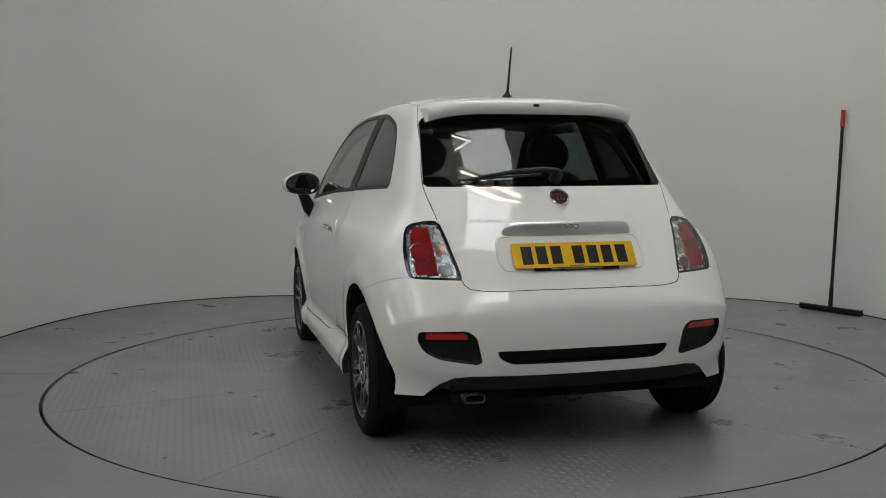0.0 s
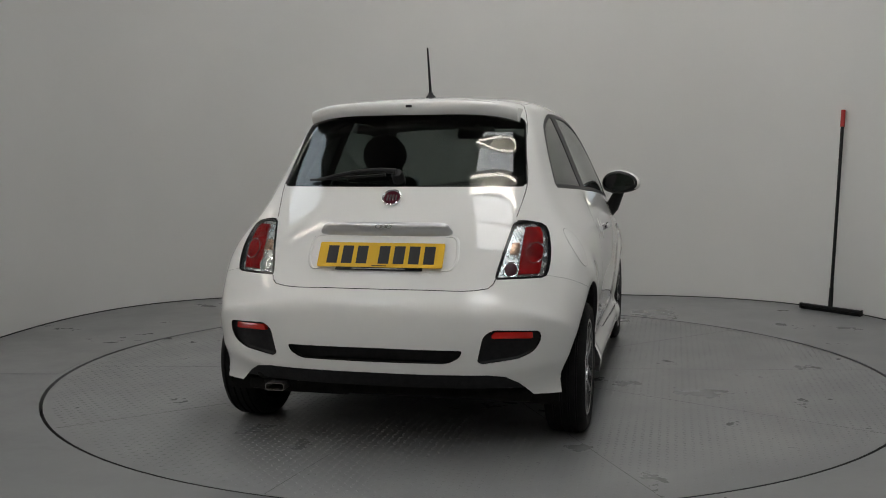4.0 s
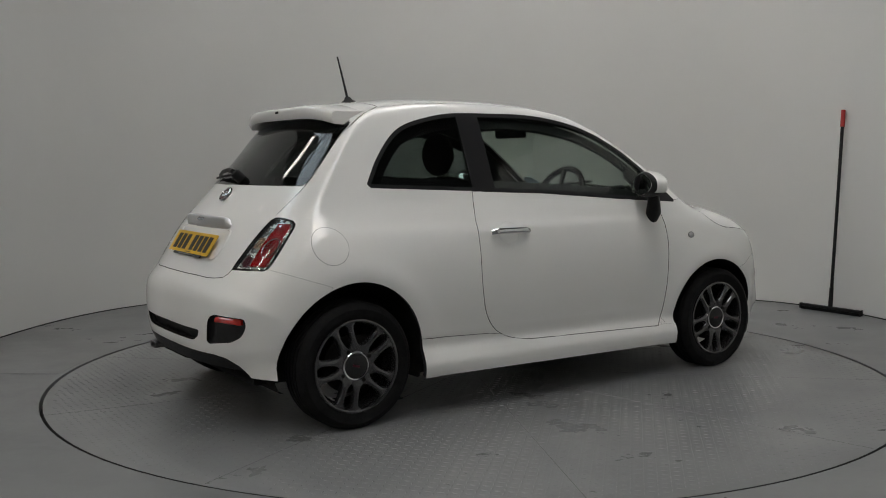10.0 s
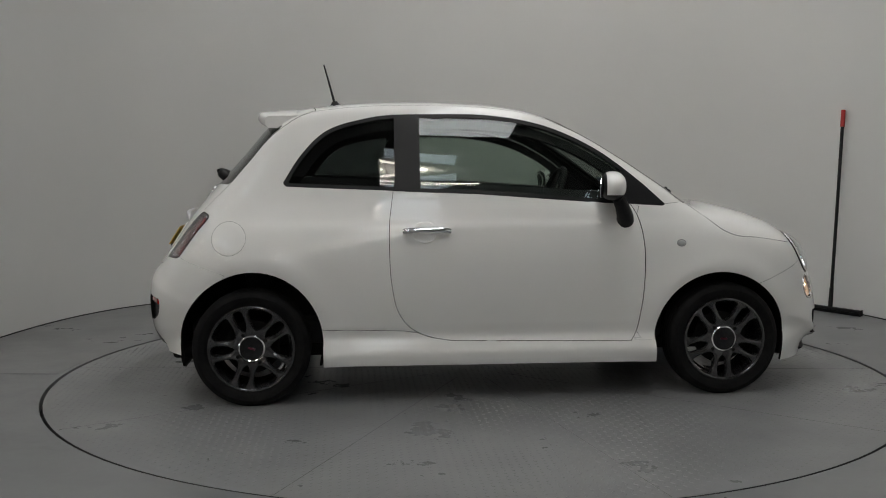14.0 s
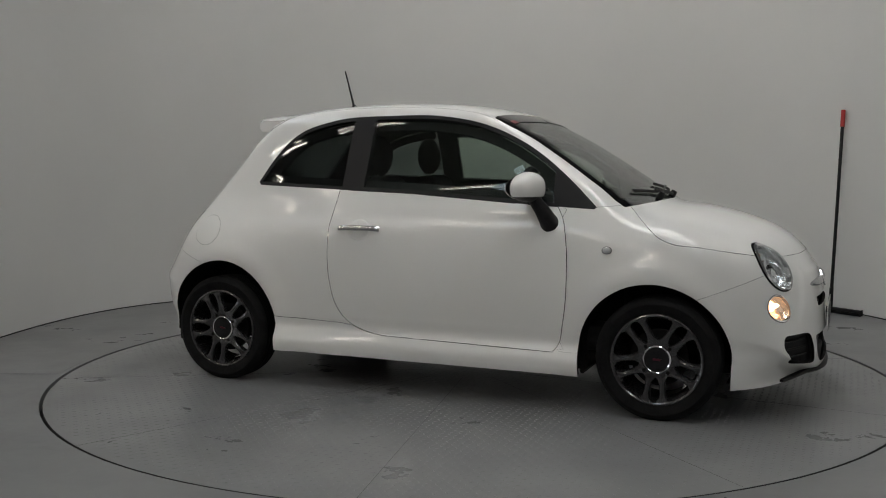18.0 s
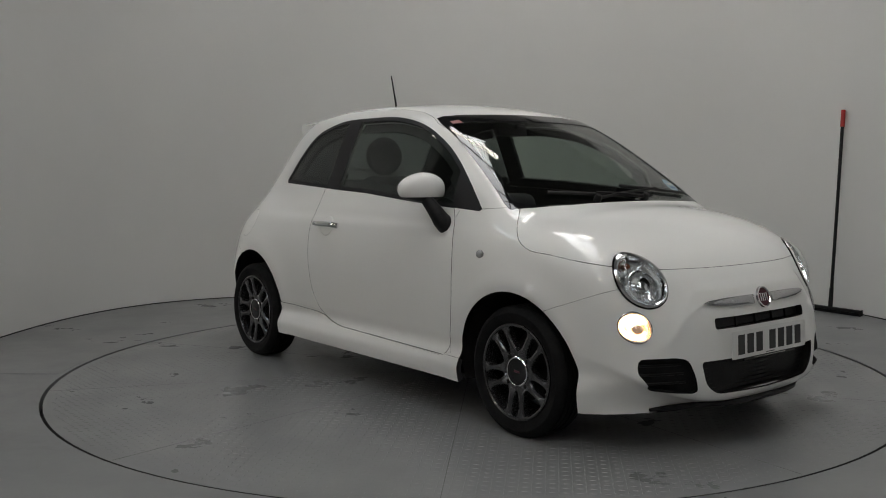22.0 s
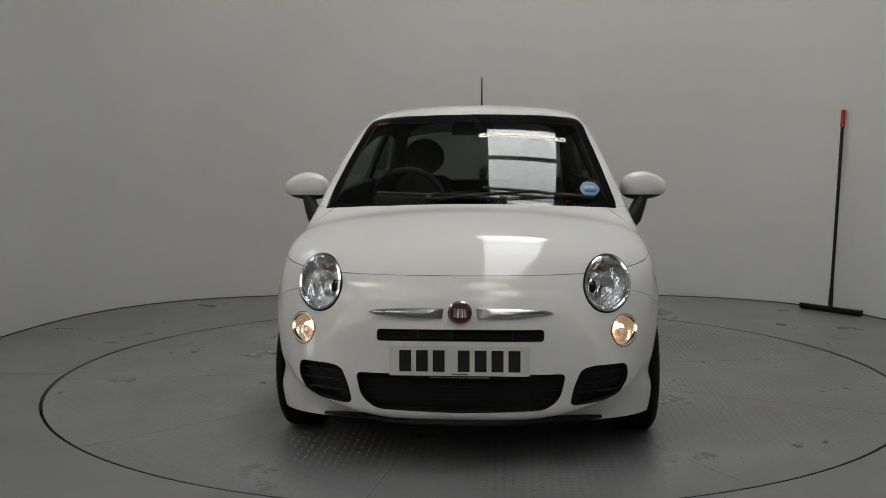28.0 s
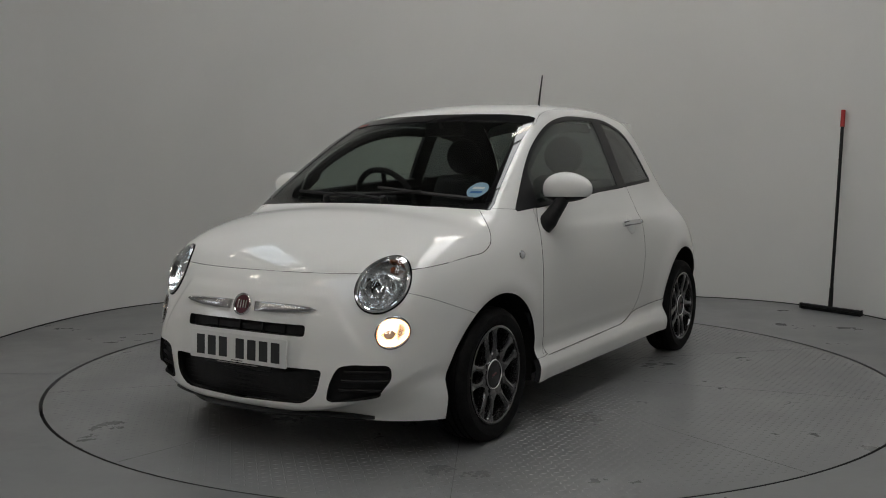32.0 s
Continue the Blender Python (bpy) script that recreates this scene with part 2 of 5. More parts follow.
def circle(cx, cy, r, n=40, ry=None):
    return [(cx + r * math.cos(2 * math.pi * k / n), cy + (ry or r) * math.sin(2 * math.pi * k / n)) for k in range(n)]


def inside(poly, x, y):
    hit = False
    n = len(poly)
    for i in range(n):
        x1, y1 = poly[i]
        x2, y2 = poly[i - 1]
        if (y1 > y) != (y2 > y) and x < (x2 - x1) * (y - y1) / (y2 - y1) + x1:
            hit = not hit
    return hit


# ---- the studio: floor, turntable, curved white wall, hall behind the camera ----
TABLE_R = 2.233


def wall_line(n=120):
    """Plan of the curved wall: a wide U with rounded corners, open towards the camera."""
    pts = []
    a, b, cy, e = 3.17, 3.60, -0.5, 2 / 3.8
    for k in range(n + 1):
        t = math.pi * (1 - k / n)
        c, s = math.cos(t), math.sin(t)
        pts.append((a * math.copysign(abs(c) ** e, c), cy + b * abs(s) ** e))
    pts = [p for p in pts if p[0] > 0 or p[1] > 0.2] + [(3.22, -2.5), (3.24, -4.2)]
    return [np.array(p) for p in pts]


def build_studio():
    # floor: one sheet with the round pit of the turntable
    n = 128
    ring = [(TABLE_R + 0.013) * np.array((math.cos(2 * math.pi * k / n), math.sin(2 * math.pi * k / n))) for k in range(n)]
    outer = []
    for p in ring:
        d = p / np.linalg.norm(p)
        k = min(14 / max(abs(d[0]), 1e-6), (18 if d[1] < 0 else 5) / max(abs(d[1]), 1e-6))
        outer.append(d * k)
    v, f = [], []
    steps = (0, 0.03, 0.1, 0.25, 0.5, 1.0)
    for s in steps:
        for p, q in zip(ring, outer):
            w = p + (q - p) * s
            v.append((w[0], w[1], 0.0))
    for i in range(len(steps) - 1):
        for k in range(n):
            j = (k + 1) % n
            f.append((i * n + k, (i + 1) * n + k, (i + 1) * n + j, i * n + j))
    base = len(v)
    v += [(p[0], p[1], -0.06) for p in ring]
    for k in range(n):
        f.append((k, (k + 1) % n, base + (k + 1) % n, base + k))
    floor_ob = mesh_object("floor", v, f, FLOORPAINT, smooth=False)
    tagged(floor_ob, "grey painted concrete studio floor with a low sheen", "floor", kind="structure")
    # pit floor in near-black: the gap's shade is put into its colour
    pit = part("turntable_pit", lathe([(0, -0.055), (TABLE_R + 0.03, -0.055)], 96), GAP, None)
    tagged(pit, "pit floor under the turntable rim, coloured dark as gap shade", "pit", kind="structure")
    # an inset cover plate in the floor beside the turntable
    cover = part("floor_cover", box(-2.62, -2.27, -0.19, 0.11, 0.0005, 0.0025, 0.0008, 1), FLOORPAINT, None)
    tagged(cover, "grey painted steel cover plate flush with the floor", "floor cover", kind="structure")

    # curved wall with thickness
    line = wall_line()
    v, f = [], []
    m = len(line)
    for i, p in enumerate(line):
        d = line[min(i + 1, m - 1)] - line[max(i - 1, 0)]
        o = np.array((-d[1], d[0])) / np.linalg.norm(d) * 0.1
        for q, z in ((p, 0.0), (p, 3.3), (p + o, 3.3), (p + o, 0.0)):
            v.append((q[0], q[1], z))
    for i in range(m - 1):
        for a, b in ((0, 1), (1, 2), (2, 3)):
            f.append((i * 4 + a, (i + 1) * 4 + a, (i + 1) * 4 + b, i * 4 + b))
    wall = mesh_object("wall_curved", v, f, WALLPAINT)
    wall.data.set_sharp_from_angle(angle=radians(40))
    tagged(wall, "smooth curved white painted studio wall", "wall", kind="structure")
    # thin dark strip where the wall meets the floor
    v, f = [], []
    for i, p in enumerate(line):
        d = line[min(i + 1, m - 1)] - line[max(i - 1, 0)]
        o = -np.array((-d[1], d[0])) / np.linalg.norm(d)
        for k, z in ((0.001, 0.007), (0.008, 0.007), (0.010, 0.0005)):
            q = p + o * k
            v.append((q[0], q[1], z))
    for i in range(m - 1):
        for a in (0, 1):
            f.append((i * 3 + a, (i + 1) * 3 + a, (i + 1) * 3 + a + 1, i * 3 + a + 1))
    tagged(mesh_object("baseboard", v, f, GAP, smooth=False), "thin dark strip along the foot of the wall", "baseboard", kind="structure")

    # hall round the studio
    def plain(name, bm, material, label):
        return tagged(part(name, bm, material, None), label, name.split("_")[0], kind="structure")

    plain("wall_hall_back", box(-14, 14, -18.2, -18, 0, 6.5), HALLWALL, "grey sheet-clad workshop wall behind the camera")
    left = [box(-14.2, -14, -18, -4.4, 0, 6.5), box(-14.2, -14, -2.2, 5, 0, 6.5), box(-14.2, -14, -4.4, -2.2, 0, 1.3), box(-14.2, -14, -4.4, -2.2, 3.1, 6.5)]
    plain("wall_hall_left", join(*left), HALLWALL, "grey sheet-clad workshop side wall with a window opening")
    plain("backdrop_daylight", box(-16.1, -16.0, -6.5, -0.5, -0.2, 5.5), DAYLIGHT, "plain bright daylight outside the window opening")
    plain("wall_hall_right", box(14, 14.2, -18, 5, 0, 6.5), HALLWALL, "grey sheet-clad workshop side wall")
    plain("wall_hall_end", box(-14, 14, 5, 5.2, 0, 6.5), HALLWALL, "grey sheet-clad workshop end wall")


def build_turntable():
    top = new("turntable")
    tagged(top, "large round steel turntable painted grey, with chequer plates", "turntable")
    n = 160
    disc = lathe([(0, 0.0), (0.5, 0.0), (1.0, 0.0), (1.5, 0.0), (2.0, 0.0), (TABLE_R - 0.012, 0.0), (TABLE_R - 0.004, -0.003)], n)
    part("deck", disc, PLATEPAINT, top)
    # side of the deck coloured near-black to paint in the gap's shade
    part("deck_rim", lathe([(TABLE_R - 0.004, -0.003), (TABLE_R - 0.004, -0.05)], n), GAP, top, "edge of the deck, coloured dark for the gap's shade")
    # raised treads of the chequer plates, alternating in direction
    v, f = [], []
    pitch = 0.034
    k = int(TABLE_R / pitch) + 1
    for i in range(-k, k + 1):
        for j in range(-k, k + 1):
            x, y = i * pitch, j * pitch
            if math.hypot(x, y) > TABLE_R - 0.05:
                continue
            h = 0.0010 + 0.0009 * noise.noise((x * 1.6 + 3, y * 1.6, 0.3)) + 0.0003 * noise.noise((x * 9, y * 9, 1.7))
            if h < 0.0003:
                continue
            a = math.radians(45 if (i + j) % 2 else -45)
            c, s = math.cos(a), math.sin(a)
            b = len(v)
            for u, w, z in ((-0.0125, 0, -0.0003), (0, -0.0042, -0.0003), (0.0125, 0, -0.0003), (0, 0.0042, -0.0003), (-0.007, 0, h), (0, -0.0018, h), (0.007, 0, h), (0, 0.0018, h)):
                v.append((x + u * c - w * s, y + u * s + w * c, z))
            for q in range(4):
                f.append((b + q, b + (q + 1) % 4, b + 4 + (q + 1) % 4, b + 4 + q))
            f.append((b + 4, b + 5, b + 6, b + 7))
    treads = mesh_object("tread_pattern", v, f, PLATEPAINT, top, smooth=False)
    treads["kind"] = "stuff"
    # joints between the deck plates
    for k in range(10):
        bm = box(0.25, TABLE_R - 0.012, -0.0010, 0.0010, -0.001, 0.0005, m=pose(0, 0, 0, 0, 0, 29 + 36 * k))
        part("plate_joint", bm, JOINT, top)
    return top


def build_squeegee():
    """Long floor squeegee leaning on the wall."""
    root = new("floor_squeegee")
    tagged(root, "black floor squeegee with a red grip leaning on the wall", "squeegee")
    root.matrix_basis = pose(2.762, 2.075, 0.0, 0, 0, -56)
    part("blade", box(-0.262, 0.262, -0.010, 0.010, 0.0, 0.030, 0.004), RUBBER, root, "black rubber blade")
    part("head_bar", box(-0.264, 0.264, -0.017, 0.017, 0.024, 0.046, 0.007, 3), BLACK, root)
    part("bar_end", box(-0.268, -0.258, -0.019, 0.019, 0.004, 0.048, 0.004), BLACK, root)
    part("bar_end", box(0.258, 0.268, -0.019, 0.019, 0.004, 0.048, 0.004), BLACK, root)
    part("socket", tube([(0, 0, 0.040), (0, 0.004, 0.10), (-0.001, 0.011, 0.19)], 0.017, 12, 0.9), BLACK, root)
    part("handle", tube([(0, 0.008, 0.15), (-0.006, 0.054, 0.8), (-0.012, 0.097, 1.43)], 0.0125, 12), BLACK, root)
    part("grip", tube([(-0.012, 0.096, 1.42), (-0.0125, 0.099, 1.47), (-0.013, 0.104, 1.535), (-0.013, 0.105, 1.547)], 0.0165, 12, 0.92), RED, root, "red rubber grip")
    return root


def build_hall_roof():
    """Roof over the hall with translucent sheets, purlins and strip lights."""
    roof = part("ceiling", box(-14, 14, -18, 5, 5.6, 5.7), ROOFDARK, None)
    tagged(roof, "dull grey sheet roof of the hall", "ceiling", kind="structure")
    for x, y, w, l, sheet in SKYLIGHTS:
        sk = new("skylight")
        tagged(sk, "bright translucent roof sheet letting in daylight", "skylight", "skylights of the hall", kind="structure")
        sk.matrix_basis = pose(x, y, 5.585)
        part("translucent_sheet", box(-w / 2, w / 2, -l / 2, l / 2, 0, 0.01), sheet, sk)
        k = max(1, int(l / 1.3))
        for i in range(1, k):
            part("purlin", box(-w / 2 - 0.1, w / 2 + 0.1, -l / 2 + l * i / k - 0.04, -l / 2 + l * i / k + 0.04, -0.12, -0.005), GIRDER, sk)
    for x, y, z, l, turn in STRIPS:
        s = new("strip_light")
        tagged(s, "lit twin fluorescent strip light hung from the roof, some added as fill", "strip light", "strip lights of the hall")
        s.matrix_basis = pose(x, y, z, 0, 0, turn)
        part("casing", box(-l / 2, l / 2, -0.11, 0.11, 0.0, 0.05, 0.006), PLATEWHITE, s)
        for dy in (-0.065, 0.065):
            part("fluorescent_tube", tube([(-l / 2 + 0.03, dy, -0.022), (l / 2 - 0.03, dy, -0.022)], 0.019, 10), TUBE, s)
        for dx in (-l * 0.4, l * 0.4):
            part("hanger", tube([(dx, 0, 0.045), (dx, 0, 5.59 - z)], 0.004, 6), GIRDER, s)


# translucent sheets: x, y, width, length, sheet; strip lights: x, y, height, length, turn
SKYLIGHTS = [(0.71, -0.65, 1.12, 6.7, SKYPANEL), (0.30, -6.2, 1.10, 3.0, DULLPANEL), (-3.4, -5.7, 1.10, 3.0, DULLPANEL), (-4.35, 1.0, 1.10, 3.6, DULLPANEL), (0.71, -11.6, 1.12, 3.4, DULLPANEL)]
STRIPS = [(0.69, y, 5.15, 1.40, 0) for y in (1.9, -1.95)] + [(0.30, y, 5.15, 1.40, 0) for y in (-4.7, -6.4, -8.1, -9.8, -11.5)]
# the column at x = -11.7 is added, unseen fill for the car's flank
STRIPS += [(-5.2, 1.7, 5.15, 1.40, 0)] + [(-4.0, y, 5.15, 1.40, 0) for y in (-1.7, -3.9, -5.6, -7.3, -9.0)] + [(x, y, 5.15, 1.40, 0) for x in (-6.6, -9.3, -11.7) for y in (-1.6, -3.2, -4.9, -6.6, -8.3)] + [(x, -14.6, 5.15, 1.40, 0) for x in (-4.2, 0.72)]

build_studio()
turntable = build_turntable()
build_squeegee()
build_hall_roof()


# ---- the car: smooth hull ----
# car space: x forward from mid-wheelbase, y to the left, z up from the floor
CAR_OFF = (0.013, 0.038)
PROFILE = [(1.75, 0.165), (1.832, 0.20), (1.842, 0.27), (1.838, 0.38), (1.822, 0.48), (1.800, 0.58), (1.770, 0.66), (1.732, 0.722), (1.675, 0.780),
           (1.577, 0.840), (1.43, 0.895), (1.27, 0.935), (1.085, 0.966), (0.90, 1.084), (0.70, 1.211), (0.50, 1.326), (0.30, 1.414), (0.10, 1.455),
           (-0.15, 1.474), (-0.45, 1.476), (-0.75, 1.460), (-0.98, 1.422), (-1.075, 1.37), (-1.22, 1.2160), (-1.365, 1.0560), (-1.440, 0.969),
           (-1.525, 0.86), (-1.59, 0.76), (-1.65, 0.67), (-1.70, 0.60), (-1.717, 0.50), (-1.714, 0.40), (-1.702, 0.32), (-1.67, 0.25)]
# along the profile: point number, drop of the crown 0.6 m off the middle, its power, tightness of the shoulder
CROWN = np.array([(0, 0.12, 2.8, 11), (3, 0.12, 2.8, 11), (4, 0.125, 2.8, 11), (5, 0.14, 2.6, 9), (6, 0.148, 2.5, 8), (7, 0.135, 2.4, 8), (8, 0.095, 2.3, 8), (9, 0.07, 2.2, 8), (12, 0.05, 2.1, 10), (14, 0.046, 2.1, 10),
                  (16, 0.046, 2.1, 10), (18, 0.05, 2.2, 8), (20, 0.055, 2.2, 8), (22, 0.085, 2.1, 10), (24, 0.095, 2.1, 12), (26, 0.085, 2.3, 12), (28, 0.085, 2.5, 10),
                  (30, 0.09, 2.8, 10), (33, 0.10, 2.8, 10)], float)
# half width of the side by height
SECTION = [(0.12, 0.772), (0.17, 0.790), (0.21, 0.799), (0.245, 0.799), (0.275, 0.787), (0.31, 0.770), (0.38, 0.776), (0.50, 0.790), (0.62, 0.796), (0.74, 0.790), (0.83, 0.774), (0.875, 0.760), (0.92, 0.744),
           (0.97, 0.724), (1.02, 0.706), (1.10, 0.672), (1.20, 0.630), (1.30, 0.586), (1.39, 0.542), (1.47, 0.495), (1.55, 0.45)]
# taper of the plan towards the ends, low on the body and at the glasshouse
PLAN_LOW = [(-1.80, 0.87), (-1.60, 0.935), (-1.40, 0.978), (-1.15, 0.995), (-0.70, 1.0), (0.0, 1.0), (0.70, 1.0), (1.15, 0.995), (1.40, 0.978), (1.60, 0.935), (1.80, 0.87)]
PLAN_HIGH = [(-1.60, 0.73), (-1.30, 0.845), (-1.00, 0.905), (-0.60, 0.970), (-0.10, 1.0), (0.40, 1.015), (0.80, 0.985), (1.10, 0.945), (1.50, 0.90), (1.80, 0.85)]
# opening of each wheel arch: centre, radii; the lower end parts spread outwards
ARCH = {"front": (1.133, 0.285, 0.328, 0.326), "rear": (-1.138, 0.29, 0.327, 0.350)}

SPREAD = {"front": (1.05, 1.0), "rear": (1.0, 1.075)}


def arch_point(k, a, more=0.0):
    """A point of a wheel arch's edge at the angle a, in the side view."""
    cx, cz, rx, rz = ARCH[k]
    c = math.cos(radians(a))
    w = SPREAD[k][0 if c > 0 else 1]
    return cx + (rx + more) * c * (1 + (w - 1) * abs(c)), cz + (rz + more) * math.sin(radians(a))


def table(rows, x):
    """Smooth interpolation in a table of (x, value)."""
    c = np.array(rows, float)
    xs, ys = c[:, 0], c[:, 1]
    d = np.diff(ys) / np.diff(xs)
    m = np.concatenate(([d[0]], (d[:-1] * np.diff(xs)[1:] + d[1:] * np.diff(xs)[:-1]) / (xs[2:] - xs[:-2]), [d[-1]]))
    x = np.clip(np.asarray(x, float), xs[0], xs[-1])
    i = np.clip(np.searchsorted(xs, x, side="right") - 1, 0, len(xs) - 2)
    h = xs[i + 1] - xs[i]
    t = (x - xs[i]) / h
    return (2 * t**3 - 3 * t**2 + 1) * ys[i] + (t**3 - 2 * t**2 + t) * h * m[i] + (3 * t**2 - 2 * t**3) * ys[i + 1] + (t**3 - t**2) * h * m[i + 1]


def dense_profile(k=16):
    p = np.array(PROFILE)
    pts = curve_through(p, step=0.005)
    # running number of each point along the control points
    seg = []
    for i in range(len(p) - 1):
        n = max(1, int(np.linalg.norm(p[i + 1] - p[i]) / 0.005))
        seg += [i + j / n for j in range(n)]
    seg.append(len(p) - 1)
    return pts, np.array(seg)


PROF, PROF_N = dense_profile()
PROF_DROP = table(CROWN[:, (0, 1)], PROF_N)
PROF_POW = table(CROWN[:, (0, 2)], PROF_N)
PROF_TIGHT = table(CROWN[:, (0, 3)], PROF_N)


def half_width(x, z):
    """Half width of the hull at places (x, z) of its side view."""
    x, z = np.atleast_1d(np.asarray(x, float)), np.atleast_1d(np.asarray(z, float))
    w = 1 / (1 + np.exp(-(z - 0.87) / 0.05))
    side = table(SECTION, z) * (table(PLAN_LOW, x) * (1 - w) + table(PLAN_HIGH, x) * w)
    for cx, cz, rx, rz in ARCH.values():
        r = np.hypot((x - cx) / rx, (z - cz) / rz)
        side = side + 0.016 * np.exp(-((r - 1.10) / 0.20) ** 2) / (1 + np.exp(-(z - 0.15) / 0.05))
    # faint crease below the windows
    side = side + 0.0034 * np.tanh((0.862 - z) / 0.010) * np.exp(-((x + 0.25) / 1.0) ** 4)
    y = np.empty_like(side)
    for s in range(0, len(x), 2000):
        e = slice(s, s + 2000)
        q = np.stack([x[e], z[e]], 1)
        d2 = (q[:, None, 0] - PROF[None, :, 0]) ** 2 + (q[:, None, 1] - PROF[None, :, 1]) ** 2
        i = d2.argmin(1)
        d = np.full(len(i), 9.0)
        for j in (np.maximum(i - 1, 0), np.minimum(i, len(PROF) - 2)):
            a, ab = PROF[j], PROF[j + 1] - PROF[j]
            t = np.clip(((q - a) * ab).sum(1) / (ab**2).sum(1), 0, 1)
            d = np.minimum(d, np.hypot(*(q - a - ab * t[:, None]).T))
        # the crown's numbers, blended over the near stretch of the profile
        far = np.sqrt(d2[:, ::5])
        wt = np.exp(-(far - far.min(1, keepdims=True)) / (0.015 + 0.25 * d[:, None]))
        wt /= wt.sum(1, keepdims=True)
        c = 0.6 * (d / (wt @ PROF_DROP[::5])) ** (1 / (wt @ PROF_POW[::5]))
        p = wt @ PROF_TIGHT[::5]
        y[e] = (side[e] ** -p + np.maximum(c, 1e-6) ** -p) ** (-1 / p)
    return y


def ramp01(a, b, v):
    t = np.clip((np.asarray(v, float) - a) / (b - a), 0, 1)
    return t * t * (3 - 2 * t)


def nose_face(y, z):
    """How far the raised face between the headlamps stands off the nose."""
    y, z = np.abs(np.asarray(y, float)), np.asarray(z, float)
    edge = 0.375 + np.clip(0.655 - z, 0, 0.2) * 0.75
    return 0.009 * ramp01(0.668, 0.646, z) * ramp01(edge + 0.022, edge - 0.012, y) * ramp01(0.40, 0.52, z)


def hull_mesh():
    """Left half of the hull: columns run from the middle of the side out to the centre line and down to the sill."""
    nx, rows = 100, 96
    X = np.linspace(1.15, -1.15, nx)
    fz = 0.62
    k = 0.72
    j0 = int(np.argmin(np.where(PROF_N < 12, np.abs(PROF[:, 0] - 1.15 / k) + (PROF_N < 7.5) * 9, 9)))
    j1 = int(np.argmin(np.where(PROF_N > 24, np.abs(PROF[:, 0] + 1.15 / k), 9)))
    top_x, top_z = PROF[j0:j1 + 1, 0], PROF[j0:j1 + 1, 1]
    ends, feet = [], []
    def spread(a, b, n):
        s = np.concatenate(([0], np.cumsum(np.hypot(*np.diff(PROF[a:b + 1], axis=0).T))))
        t = np.linspace(0, s[-1], n)
        return np.stack([np.interp(t, s, PROF[a:b + 1, 0]), np.interp(t, s, PROF[a:b + 1, 1])], 1)
    for p in spread(0, j0, 48)[:-1]:
        ends.append(p); feet.append((1.15, fz))
    for x in X:
        cx = min(max(x / k, top_x[-1]), top_x[0])
        ends.append((cx, np.interp(-cx, -top_x, top_z))); feet.append((x, fz))
    for p in spread(j1, len(PROF) - 1, 40)[1:]:
        ends.append(p); feet.append((-1.15, fz))
    low_x = np.linspace(-1.67, 1.74, nx)
    for i, x in enumerate(X[::-1]):
        if i in (0, nx - 1):
            continue
        bx = low_x[i]
        bz = np.interp(bx, [-1.67, -1.46, -1.41, -0.85, 0.85, 1.38, 1.45, 1.74], [0.25, 0.238, 0.19, 0.185, 0.176, 0.17, 0.153, 0.165])
        ends.append((bx, bz)); feet.append((x, fz))
    ends, feet = np.array(ends), np.array(feet)
    tau = 1 - (1 - np.linspace(0, 1, rows)) ** 2.3
    P = feet[:, None, :] + (ends - feet)[:, None, :] * tau[None, :, None]
    cols = len(ends)
    Y = half_width(P[..., 0].ravel(), P[..., 1].ravel()).reshape(cols, rows)
    n_prof = 47 + nx + 39
    Y[:n_prof, -1] = 0.0
    V = np.stack([P[..., 0], Y, P[..., 1]], -1)
    V[..., 0] += np.where(V[..., 0] > 1.5, nose_face(Y, P[..., 1]), 0)
    bm = bmesh.new()
    keyed = {}
    grid = []
    for c in range(cols):
        col = []
        for r in range(rows):
            q = tuple(np.round(V[c, r], 6))
            if r == 0:
                vert = keyed.get(q)
                if vert is None:
                    vert = keyed[q] = bm.verts.new(q)
            else:
                vert = bm.verts.new(q)
            col.append(vert)
        grid.append(col)
    for c in range(cols):
        a, b = grid[c], grid[(c + 1) % cols]
        for r in range(rows - 1):
            q = list(dict.fromkeys((a[r], a[r + 1], b[r + 1], b[r])))
            if len(q) > 2:
                bm.faces.new(q)
    bmesh.ops.recalc_face_normals(bm, faces=bm.faces)
    big = max(bm.faces, key=lambda f: f.calc_area())
    if big.normal.y < 0:
        bmesh.ops.reverse_faces(bm, faces=bm.faces)
    bm.normal_update()
    lay = bm.verts.layers.float_vector.new("hull_normal")
    for v in bm.verts:
        n = v.normal.copy()
        if v.co.y < 1e-5:
            n.y = 0
            n.normalize()
        v[lay] = n
    return bm, lay


